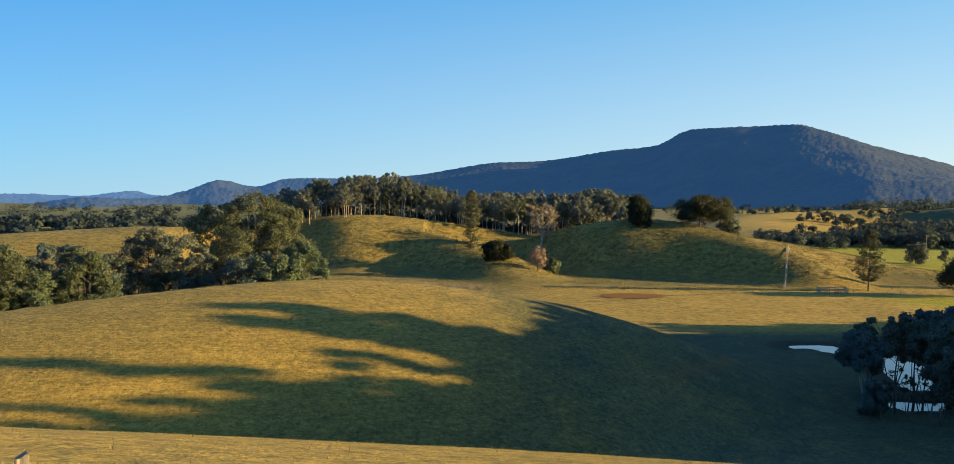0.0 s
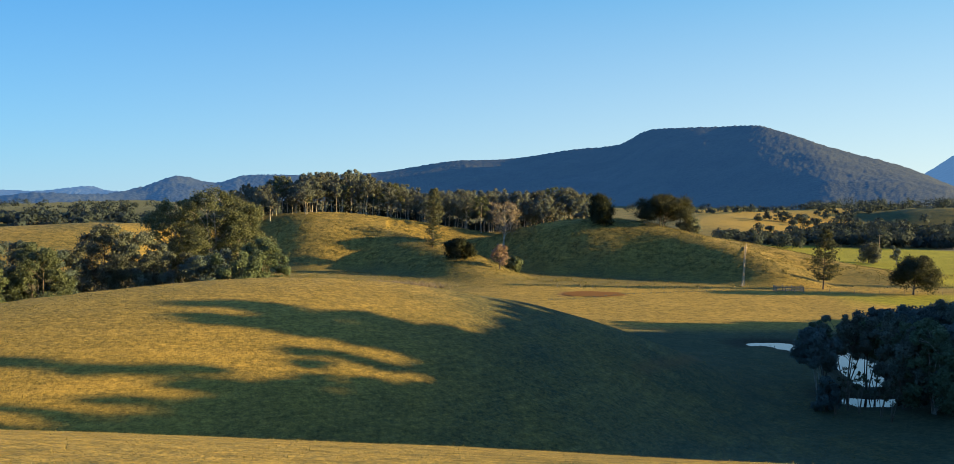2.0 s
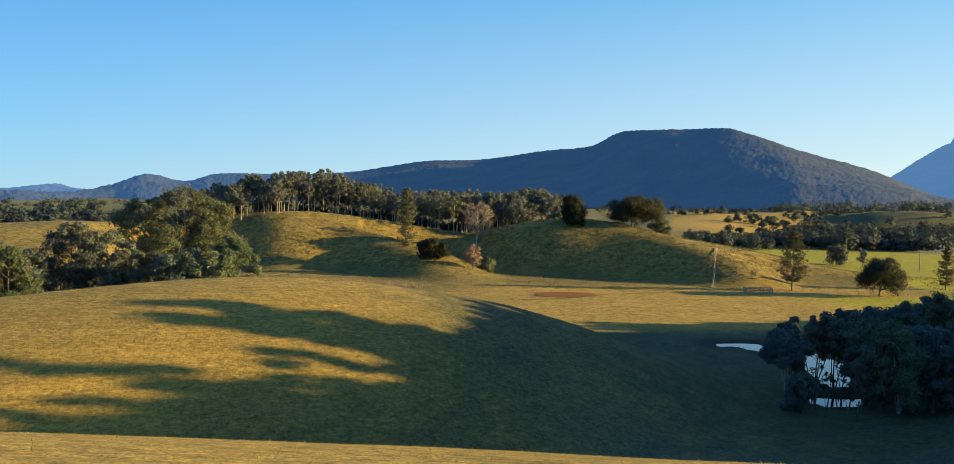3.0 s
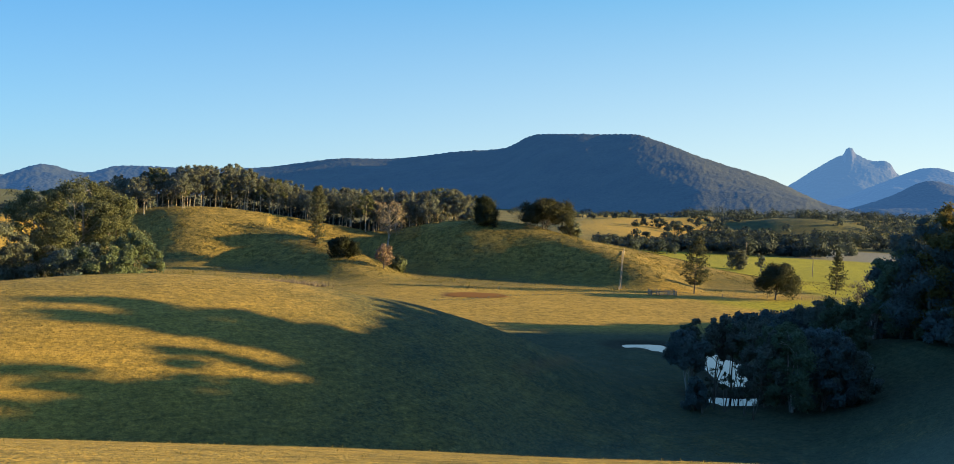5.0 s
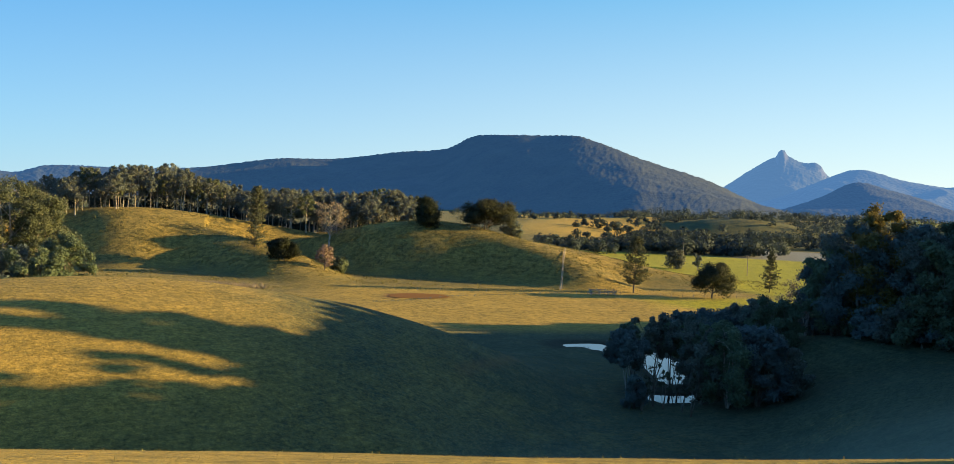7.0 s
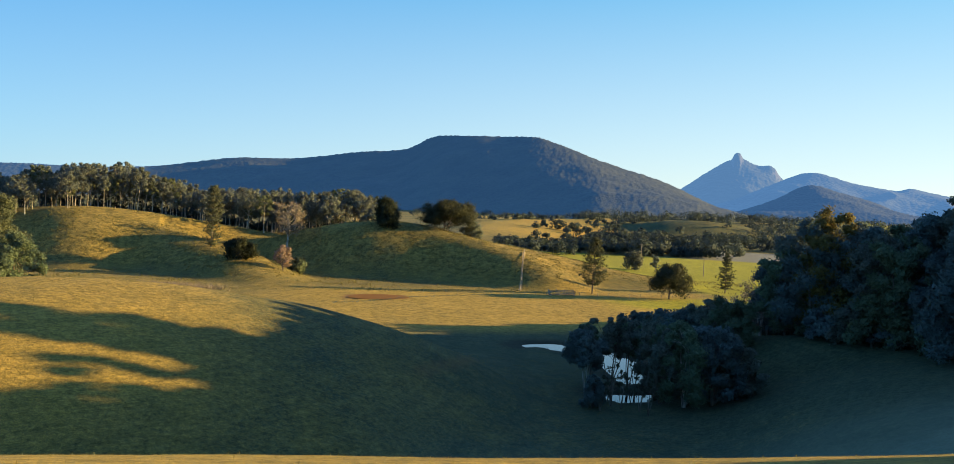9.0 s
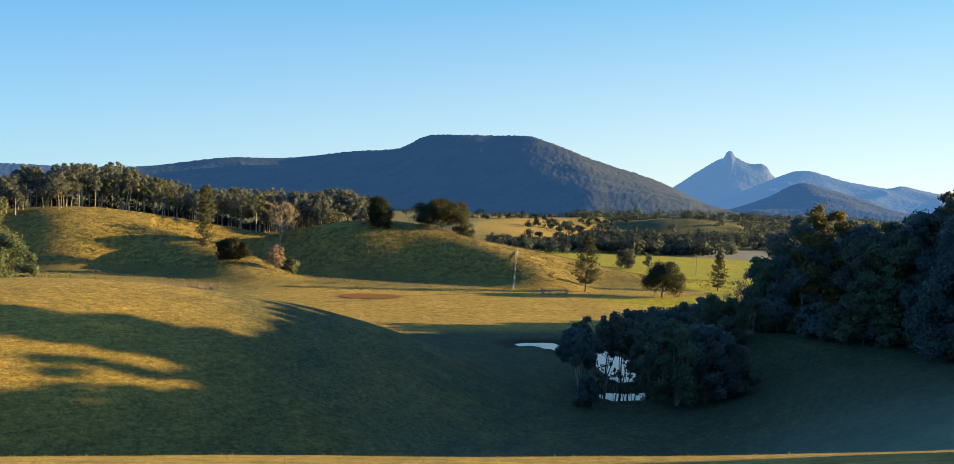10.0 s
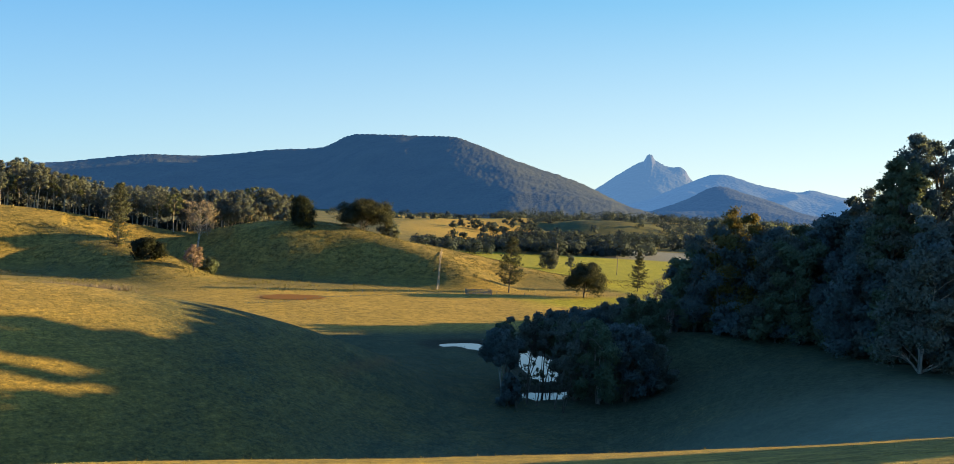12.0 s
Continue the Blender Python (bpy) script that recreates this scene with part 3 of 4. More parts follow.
def build_tree(name, seed, height, spread, kind, leaf_mat, bark_mat, lobes=12, clumps=10, per=60, size=0.4, clear=0.2, stem=0.02, trunks=1, lobe_r=0.42, lean=0.04, base=Vector((0, 0, 0)), forks=0.6, flat=0.85, loose=1.0):
    """A tree: an empty at its foot, with trunk and crown as parts. The crown is made of lobes, each a shell of leaf clumps."""
    rng = np.random.default_rng(seed)
    wood, axes = [], []
    for k in range(trunks):
        a = rng.random() * 6.28
        off = np.array([math.cos(a), math.sin(a), 0]) * spread * 0.28 * (k > 0)
        sway = rng.normal(size=2) * height * lean
        u = np.linspace(0, 1, 9)
        wig = np.stack([np.sin(u * 5 + a), np.cos(u * 4 + a), 0 * u], -1) * height * 0.012
        path = np.stack([sway[0] * u ** 1.5, sway[1] * u ** 1.5, u * height * (0.9 if kind in ("cone", "egg") else 0.74) * (1 - 0.15 * rng.random() * (k > 0))], -1) + off * (0.25 + u[:, None]) + wig
        rad = height * stem * (1.12 - u) ** 0.9 * (0.7 if k else 1) + 0.02
        rad[0] *= 1.35
        path[0, 2] = -0.6
        wood.append([tube(path, rad, 7)])
        axes.append(path)
    low = height * clear
    cen, cr, outs = [], [], []
    for i in range(lobes):
        u = (i + 0.5 + 0.6 * (rng.random() - 0.5)) / lobes
        if kind != "cone":
            u = 0.08 + 0.84 * u
        ang = i * 2.4 + rng.normal() * 0.5
        env = spread * float(envelope(kind, np.array([u]))[0])
        R = max(0.4, spread * lobe_r * (0.75 + 0.5 * rng.random()) * (0.35 + 0.65 * env / spread))
        out = max(0.0, env - R * 0.8) * (0.55 + 0.45 * rng.random())
        path = axes[i % trunks]
        zc = low + u * (height - low) - 0.25 * R * u
        at = np.array([np.interp(zc, path[:, 2], path[:, 0]), np.interp(zc, path[:, 2], path[:, 1])])
        c = np.array([at[0] + out * math.cos(ang), at[1] + out * math.sin(ang), zc])
        d = rng.normal(size=(clumps, 3)) + np.array([0.5 * math.cos(ang), 0.5 * math.sin(ang), 0.35])
        d /= np.linalg.norm(d, axis=1)[:, None]
        outs.append(d)
        cen.append(c + d * R * (0.55 + 0.4 * rng.random((clumps, 1))) * np.array([1, 1, flat]))
        cr.append(np.full(clumps, R * 0.42) * (0.7 + 0.6 * rng.random(clumps)))
        if rng.random() < forks:
            h = max(low * 0.6, zc - 0.5 * out - height * 0.06)
            s = np.array([np.interp(h, path[:, 2], path[:, 0]), np.interp(h, path[:, 2], path[:, 1]), h])
            mid = s * 0.5 + c * 0.5 + np.array([0, 0, height * 0.02]) + rng.normal(size=3) * height * 0.012
            r0 = height * stem * 0.45 * (1.1 - h / height)
            wood[i % trunks].append(tube([s, mid, c], [r0 + 0.02, r0 * 0.6 + 0.015, 0.02], 5))
            for j in range(2):
                e = cen[-1][j]
                wood[i % trunks].append(tube([mid, (mid + e) / 2 + rng.normal(size=3) * 0.15, e], [r0 * 0.5 + 0.012, r0 * 0.3 + 0.01, 0.012], 4))
    top = new(name)
    top.location = base
    for limbs in wood:
        part_mesh("trunk", *joined(limbs), bark_mat, top, True)
    co, f, nn = leaves(rng, np.vstack(cen), np.concatenate(cr), per, size, flat, np.vstack(outs), loose)
    part_mesh("crown", co, f, leaf_mat, top, nn)
    return top


def part_mesh(name, co, faces, mat, parent, soft=False, label=""):
    me = bpy.data.meshes.new(name)
    quick(me, co, faces)
    if soft is True:
        smooth_shade(me)
    elif soft is not False:                 # leaf normals follow the clump, so that crowns shade as masses
        smooth_shade(me)
        me.normals_split_custom_set_from_vertices(soft)
    me.materials.append(mat)
    ob = new(name, me)
    ob.parent = parent
    if label:
        tagged(ob, label)
    return ob


def foot(x, y, sink=0.0):
    return Vector((x, y, float(ground_z(np.array([x]), np.array([y]))[0]) - sink))


def polar(az, d):
    return d * math.sin(radians(az)), d * math.cos(radians(az))


def build_pine(name, seed, height, spread, leaf_mat, bark_mat, base, whorls=26, per=26, size=0.26, clear=0.1, waist=0.0, point=1.0):
    """A conifer: a straight trunk with whorls of upturned branches that carry tufts of needles towards their ends."""
    rng = np.random.default_rng(seed)
    path = np.stack([0.02 * height * np.sin(np.linspace(0, 2, 9)), 0 * np.linspace(0, 1, 9), np.linspace(-0.6, height * 0.985, 9)], -1)
    wood = [tube(path, height * 0.0125 * (1.08 - np.linspace(0, 1, 9)) + 0.03, 8)]
    cen, rad, outs = [], [], []
    for i in range(whorls):
        u = (i + 0.4 * rng.random()) / whorls
        z = height * (clear + (0.985 - clear) * u)
        at = np.array([np.interp(z, path[:, 2], path[:, 0]), 0, z])
        reach = spread * min(1.0, 0.45 + 2.2 * u) * (1 - u ** 1.6) ** (0.75 * point) * (1 - waist * math.exp(-((u - 0.32) / 0.10) ** 2)) + 0.35
        for j in range(rng.integers(4, 7)):
            a = 6.283 * (j / 5.5) + i * 1.1 + 0.5 * rng.normal()
            length = reach * (0.62 + 0.5 * rng.random())
            d = np.array([math.cos(a), math.sin(a), 0.10 + 0.30 * u])
            tip = at + d * length + np.array([0, 0, 0.10 * length])
            wood.append(tube([at, at + d * length * 0.55 - np.array([0, 0, 0.04 * length]), tip], [0.05 + 0.012 * length, 0.035, 0.012], 4))
            for share in (0.45, 0.72, 0.98):
                if length * share < 0.3:
                    continue
                cen.append(at + (tip - at) * share + rng.normal(size=3) * 0.10)
                rad.append((0.30 + 0.085 * length) * (0.8 + 0.5 * rng.random()))
                outs.append(d * np.array([1, 1, 0]) + np.array([0, 0, 0.7]))
    top = new(name)
    top.location = base
    part_mesh("trunk", *joined(wood), bark_mat, top, True)
    co, f, nn = leaves(rng, np.array(cen), np.array(rad), per, size, 0.6, np.array(outs), 1.4)
    part_mesh("crown", co, f, leaf_mat, top, nn)
    return top


def pine(name, az, d, label, **k):
    return tagged(build_pine(name, base=foot(*polar(az, d)), **k), label, "tree")


# ---- single trees on the pastures
def single(name, az, d, label, category="tree", **k):
    x, y = polar(az, d)
    at = foot(x, y)
    if "top" in k:                      # the slope at which its top stands over eye level
        k["height"] = EYE + k.pop("top") * d - at.z
    return tagged(build_tree(name, base=at, **k), label, category)


# (every height is in metres; "top" is a slope over eye level)
single("dark_tree", 10.95, 312, "dense dark evergreen tree on the shaded hillside", seed=3, height=11, spread=4.8, kind="egg", leaf_mat=M_SHADY, bark_mat=M_BARK, lobes=18, clumps=14, per=70, size=0.36, clear=0.0, lobe_r=0.55)
single("fig_tree", 14.75, 318, "broad spreading fig tree on the hilltop", seed=5, height=11.5, spread=10.5, kind="dome", leaf_mat=M_PINE, bark_mat=M_BARK, lobes=44, clumps=12, per=80, size=0.33, clear=0.24, lobe_r=0.32, trunks=3, flat=0.7, loose=1.6)
pine("hoop_pine", 24.83, 270, "tall hoop pine with open whorled branches", seed=7, height=18, spread=5.0, leaf_mat=M_PINE, bark_mat=M_BARK, whorls=21, per=26, size=0.28, clear=0.15)
single("paddock_tree", 29.9, 268, "round-headed paddock tree on a short trunk", seed=9, height=11.0, spread=6.8, kind="dome", leaf_mat=M_PINE, bark_mat=M_BARK, lobes=24, clumps=12, per=70, size=0.32, clear=0.22, lobe_r=0.36)
pine("slender_pine", 33.4, 300, "slender young hoop pine in the green paddock", seed=11, height=14, spread=3.3, leaf_mat=M_PINE, bark_mat=M_BARK, whorls=15, per=24, size=0.26, clear=0.10, point=1.3)
single("hill_bush", 1.4, 283, "low rounded dark bush on the slope", "bush", seed=13, height=6.8, spread=6.2, kind="dome", leaf_mat=M_SHADY, bark_mat=M_BARK, lobes=14, clumps=12, per=45, size=0.45, clear=0.15, lobe_r=0.36)
pine("tall_pine", -0.45, 300, "tall narrow pine with a bare twiggy lower crown", seed=15, height=21, spread=4.1, leaf_mat=M_OLIVE, bark_mat=M_BARK, whorls=30, per=25, size=0.28, clear=0.03, waist=0.45, point=0.8)
single("bare_tree", 4.35, 322, "tall bare pale-limbed tree on the hillside", seed=17, height=19, spread=7.0, kind="vase", leaf_mat=M_TWIG, bark_mat=M_PALE, lobes=26, clumps=8, per=15, size=0.30, clear=0.32, lobe_r=0.3, forks=1.0)
single("russet_tree", 4.1, 278, "small leafless tree with russet twigs", seed=19, height=8.5, spread=3.4, kind="egg", leaf_mat=M_PINK, bark_mat=M_BARK, lobes=16, clumps=8, per=28, size=0.3, clear=0.18, lobe_r=0.36, forks=1.0)
single("green_bush", 5.0, 290, "small round green bush beside the bare trees", "bush", seed=21, height=5, spread=2.8, kind="egg", leaf_mat=M_LUSH, bark_mat=M_BARK, lobes=7, clumps=10, per=45, size=0.45, clear=0.0, lobe_r=0.6)
single("field_tree", 27.4, 390, "small rounded tree at the edge of the green paddock", seed=23, height=8.5, spread=5, kind="egg", leaf_mat=M_EUC_DULL, bark_mat=M_BARK, lobes=9, clumps=10, per=45, size=0.5, clear=0.02, lobe_r=0.5)
single("field_tree", 28.9, 385, "thin pale tree at the edge of the green paddock", seed=24, height=8, spread=3, kind="vase", leaf_mat=M_EUC_DULL, bark_mat=M_PALE, lobes=7, clumps=7, per=30, size=0.45, clear=0.2, lobe_r=0.4)
single("hill_shrub", 16.6, 325, "grey-green shrub below the fig tree", "bush", seed=25, height=6, spread=4.5, kind="dome", leaf_mat=M_EUC_DULL, bark_mat=M_BARK, lobes=9, clumps=10, per=45, size=0.5, clear=0.0, lobe_r=0.45)
single("hill_shrub", 9.9, 345, "grey-green shrub behind the dark tree", "bush", seed=26, height=8, spread=4.5, kind="dome", leaf_mat=M_EUC_DULL, bark_mat=M_BARK, lobes=9, clumps=10, per=45, size=0.5, clear=0.0, lobe_r=0.45)

# ---- the belt of eucalypts behind the near hill
belt = [(-14.7, 160, 0.012, 8.6, 31, M_EUC, 34), (-17.0, 164, 0.003, 6.6, 33, M_EUC, 24), (-12.5, 158, -0.004, 6.2, 34, M_EUC, 24), (-11.9, 146, -0.044, 5.2, 35, M_LUSH, 20), (-14.9, 143, -0.060, 6.0, 36, M_DENSE, 18), (-13.3, 142, -0.060, 4.6, 48, M_LUSH, 16), (-17.4, 146, -0.055, 4.5, 49, M_EUC_DULL, 14), (-19.4, 150, -0.034, 5.6, 37, M_EUC_DULL, 22), (-21.4, 152, -0.026, 6.0, 39, M_EUC_DULL, 24),
        (-23.3, 150, -0.055, 5.0, 40, M_DENSE, 16), (-24.9, 146, -0.046, 5.2, 41, M_LUSH, 20), (-26.6, 150, -0.042, 5.4, 43, M_DENSE, 20), (-28.8, 144, -0.044, 6.2, 45, M_EUC, 22), (-31.5, 142, -0.045, 6.5, 47, M_EUC, 20), (-27.7, 140, -0.075, 4.0, 50, M_LUSH, 12)]
for az, d, t, s, seed, mat, lb in belt:
    tall = t > -0.05
    tagged(single("eucalypt", az, d, "broad eucalypt with an open billowing olive crown behind the hill", seed=seed, top=t, spread=s, kind="egg" if t > -0.01 else "dome", leaf_mat=mat, bark_mat=M_PALE if t > -0.01 else M_BARK, lobes=int(lb * 1.7), clumps=10, per=88, size=0.235, clear=(0.16 if t > -0.01 else 0.12) if tall else 0.04, lobe_r=0.29, trunks=3, stem=0.011, forks=0.7, flat=0.75, loose=2.2), group="eucalypts behind the near hill")

# ---- the tall wood along the ridge
forest = []
for k in range(8):
    wide = k in (2, 6)
    forest.append(tagged(build_tree("forest_gum", 60 + k, 16, (4.0, 3.4, 5.4, 4.4, 3.6, 4.1, 5.0, 3.4)[k], "dome" if wide else ("vase" if k in (1, 4) else "egg"), M_EUC if k == 5 else M_GUM, M_PALE, lobes=28 if wide else 21, clumps=6, per=32, size=0.36, clear=(0.38, 0.5, 0.36, 0.25, 0.52, 0.40, 0.42, 0.15)[k], lobe_r=0.28, stem=0.011, lean=0.05, forks=0.5, loose=2.0, flat=0.7, base=foot(*polar(-9 + 2.2 * k, 372 + 4 * k))), "tall slender gum tree in the ridge-top wood", "tree", "ridge-top wood"))
# how high the wood's outline stands, by heading
outline = np.array([(-14.5, -0.006), (-13.8, 0.0), (-12.7, 0.0091), (-11.9, 0.0091), (-10.3, 0.0218), (-7.5, 0.0234), (-6.2, 0.0277), (-4.3, 0.0178), (-1.8, 0.0093), (0.2, 0.0043), (2.7, 0.0036), (4.9, 0.0086), (6.8, 0.0036), (8.2, 0.0142), (9.6, 0.0106), (10.8, -0.0091)])
rng = np.random.default_rng(77)
spots = []
for i in range(190):
    u = (i % 95) / 95 + 0.010 * rng.normal()
    az, d = -13.9 + 24.0 * u, 357 + 22 * (i // 95) + 7 * rng.normal()
    spots.append((*polar(az, d), az, d, i // 95))
spots = np.array(spots)
levels = ground_z(spots[:, 0], spots[:, 1])
for (x, y, az, d, row), z in zip(spots, levels):
    k = rng.integers(8) if az > -10.5 else (2, 6, 0, 7)[rng.integers(4)]
    full = EYE + float(np.interp(az, outline[:, 0], outline[:, 1])) * d - z
    low = rng.random() < (0.4 if row == 0 else 0.15)
    tall = full / 15.2 * (0.5 + 0.22 * rng.random() if low else 0.74 + 0.34 * rng.random())
    slim = min(1.0, 1.25 / tall)
    copy_thing(forest[k], Matrix.Translation(Vector((x, y, z))) @ Matrix.Rotation(rng.random() * 6.28, 4, "Z") @ Matrix.Diagonal((tall * slim, tall * slim, tall, 1)))

# ---- trees round the pond
# those 160 m off and more are hidden, added to shade the flat
pondside = [(24.8, 121, 9.8, 3.0), (26.3, 127, 11.4, 2.8), (27.5, 131, 10.2, 2.6), (25.2, 115, 4.6, 1.8), (29.6, 121, 11.4, 3.6), (31.2, 120, 12.2, 4.4), (33.0, 121, 11.2, 4.4), (34.3, 123, 9.6, 3.8), (30.6, 131, 11.2, 4.4), (32.8, 133, 10.4, 4.4), (31.5, 160, 8.0, 4.5), (25.0, 136, 8.5, 2.6), (30.4, 150, 9.2, 4.4), (32.6, 152, 8.8, 4.6), (34.2, 146, 8.2, 4.2), (33.4, 163, 7.2, 4.5), (29.4, 172, 6.0, 3.6), (31.0, 172, 6.4, 4.0), (32.7, 176, 6.2, 4.5)]
for k, (az, d, h, s) in enumerate(pondside):
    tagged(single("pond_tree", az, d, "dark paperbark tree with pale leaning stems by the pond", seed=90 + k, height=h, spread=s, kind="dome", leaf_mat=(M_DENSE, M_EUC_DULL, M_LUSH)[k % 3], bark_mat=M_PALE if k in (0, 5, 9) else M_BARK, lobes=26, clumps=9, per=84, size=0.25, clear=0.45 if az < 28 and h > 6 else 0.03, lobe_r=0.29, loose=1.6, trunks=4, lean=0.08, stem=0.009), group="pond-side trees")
# thin leaning saplings stand on the bank between the two waters
for k, (az, d, h) in enumerate([(25.7, 114, 4.5), (26.4, 117, 6.0), (27.1, 116, 5.0), (28.3, 115, 5.5), (28.9, 113, 4.5), (27.9, 127, 7.5)]):
    tagged(single("pond_sapling", az, d, "thin dark sapling on the pond bank", "sapling", seed=260 + k, height=h, spread=1.1, kind="vase", leaf_mat=M_PINE, bark_mat=M_BARK, lobes=6, clumps=3, per=16, size=0.24, clear=0.45, lobe_r=0.4, trunks=3, lean=0.12, stem=0.009, forks=1.0, loose=1.6), group="saplings on the pond bank")
# dark shrubs beyond the pond
for k, (az, d, t, s) in enumerate([(27.4, 186, -0.119, 3.6), (28.6, 190, -0.118, 4), (30.0, 190, -0.113, 4.5), (31.4, 192, -0.113, 4.5), (32.8, 190, -0.112, 4.5), (34.0, 186, -0.118, 4.0), (35.5, 214, -0.098, 4.0), (34.6, 216, -0.102, 4.0), (24.2, 168, -0.143, 2.0)]):
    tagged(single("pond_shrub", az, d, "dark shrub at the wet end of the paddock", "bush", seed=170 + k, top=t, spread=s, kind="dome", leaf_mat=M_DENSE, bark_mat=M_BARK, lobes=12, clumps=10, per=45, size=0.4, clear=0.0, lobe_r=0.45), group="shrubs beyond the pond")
for k, (az, d, t) in enumerate([(34.5, 168, -0.085), (35.1, 162, -0.062), (35.7, 158, -0.075), (33.8, 172, -0.095)]):
    tagged(single("bare_shrub", az, d, "leafless pale-twigged shrub at the grove's edge", "bush", seed=181 + k, top=t, spread=2.6, kind="vase", leaf_mat=M_TWIG, bark_mat=M_PALE, lobes=16, clumps=6, per=14, size=0.22, clear=0.1, lobe_r=0.35, forks=1.0, trunks=3), group="bare shrubs")

# ---- the dark grove on the shoulder: heading, distance, height, spread
grove = [(36.9, 209, -0.048, 5.5), (37.7, 206, -0.042, 5.5), (36.7, 196, -0.056, 5.0), (38.6, 212, -0.036, 6.0), (36.2, 160, -0.045, 4.5), (37.3, 152, -0.026, 5.0), (38.6, 146, 0.005, 6.5), (40.3, 146, 0.020, 6.0), (41.8, 146, 0.004, 6.0), (43.3, 146, 0.004, 6.5), (44.7, 142, 0.019, 5.5), (46.2, 140, 0.042, 4.8), (50.5, 128.5, 0.104, 6.0), (48.4, 122, 0.080, 3.8), (51.4, 110, 0.035, 4.2), (49.6, 121, 0.024, 7.0), (48.8, 128, 0.032, 5.5), (44.0, 136, -0.015, 5.5), (46.2, 132, -0.015, 5.5), (42.3, 140, -0.008, 5.5), (48.0, 122, -0.055, 4.0), (49.3, 119, -0.06, 4.0), (51.0, 118, -0.06, 4.0), (50.4, 106, -0.02, 5.5),
         (47.6, 122, -0.03, 5.5), (40.9, 158, 0.005, 7.0), (44.6, 158, 0.012, 7.0), (47.4, 150, 0.05, 5.5)]
# one crown carries its sunlight as gold leaf colour
for k, (az, d, t, s) in enumerate(grove):
    tagged(single("grove_tree", az, d, "dense dark tree in the shaded grove", seed=120 + k, top=t, spread=s, kind="egg" if t > 0.07 else "dome", leaf_mat=M_SUNLIT if 39 < az < 40.5 and t > 0.01 else (M_DENSE, M_LUSH, M_DENSE, M_EUC_DULL)[k % 4], bark_mat=M_PALE if az == 50.4 else M_BARK, lobes=60 if t > 0.07 else 28, clumps=11, per=80, size=0.29, clear=0.30 if t > 0.07 else 0.0, lobe_r=0.27 if t > 0.07 else 0.32, trunks=2, stem=0.014, loose=1.6, flat=0.75), group="shaded grove")
# low growth closes the grove's foot
for k, (az, d, h, w) in enumerate([(36.4, 168, 5, 3.5), (37.6, 156, 5.5, 3.6), (38.8, 147, 5, 3.4), (39.8, 142, 6, 3.8), (41.0, 140, 5, 3.4), (42.2, 137, 6, 3.6), (43.4, 137, 5, 3.4), (44.6, 135, 5.5, 3.6), (45.8, 131, 5, 3.2), (47.0, 126, 5, 3.2), (48.2, 121, 4.5, 3.0), (49.2, 116, 4.5, 2.8)]):
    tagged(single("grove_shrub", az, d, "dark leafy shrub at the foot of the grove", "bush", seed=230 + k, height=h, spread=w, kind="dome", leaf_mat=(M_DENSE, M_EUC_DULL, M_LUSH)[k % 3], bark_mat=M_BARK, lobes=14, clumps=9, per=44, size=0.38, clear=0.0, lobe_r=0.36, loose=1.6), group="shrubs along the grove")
# more of the grove, added out of view behind and beside it to close its shade
hidden = [(84, 59, 13, 4.5), (43, 165, 19, 7), (46, 168, 20, 7), (49, 162, 22, 7), (52, 160, 22, 7), (39.5, 162, 17, 6), (51.4, 137, 22, 5), (49.6, 139, 21, 5), (48.3, 141, 20.5, 5), (47.2, 143, 20.5, 5), (46.2, 145, 20.5, 5), (45.2, 147, 20.5, 5), (44.4, 149, 18, 5), (43.8, 150, 15, 5), (42.6, 154, 13, 5), (41.2, 158, 12, 5),
          (42.4, 222, 15.6, 6), (41.2, 226, 14.6, 6), (40.2, 230, 11.6, 5.5), (44.0, 218, 15.6, 6.5), (45.6, 213, 14.8, 6.5), (47.4, 208, 14.8, 7)]
for k, (az, d, h, s) in enumerate(hidden):
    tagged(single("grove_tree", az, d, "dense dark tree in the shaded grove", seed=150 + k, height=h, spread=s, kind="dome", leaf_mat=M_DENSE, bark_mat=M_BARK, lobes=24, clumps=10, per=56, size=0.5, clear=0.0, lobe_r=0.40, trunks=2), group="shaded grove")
# unseen tall trees, added beside the view to cast the shadows: place across the sun's way, along it, level of the top,
# spread
ACROSS, TOWARDS = Vector((-math.cos(radians(SUN_AZ)), math.sin(radians(SUN_AZ)))), Vector((math.sin(radians(SUN_AZ)), math.cos(radians(SUN_AZ))))
rng = random.Random(8)
beside = [(75.4, 105, 44.5, 3.0), (77.6, 108, 37.4, 2.4), (86.6, 106, 38.6, 2.0), (71.2, 107, 39.4, 1.8), (66.7, 105, 41.5, 1.7), (63.0, 104, 39.5, 2.0), (59.5, 106, 38.0, 3.0)]
for k in range(20):
    at = 46 + 3.1 * k
    top = 36.8 if at < 75 else 35.6 if at < 80 else (32.0 if 81 < at < 85 or 92.5 < at < 97.5 else 33.4)
    beside += [(at + rng.gauss(0, 0.6), 104 + rng.gauss(0, 2), top + rng.gauss(-0.3, 0.7), 3.4), (at + 1.5, 117 + rng.gauss(0, 2), top + 1.2 + rng.gauss(0, 0.6), 3.6)]
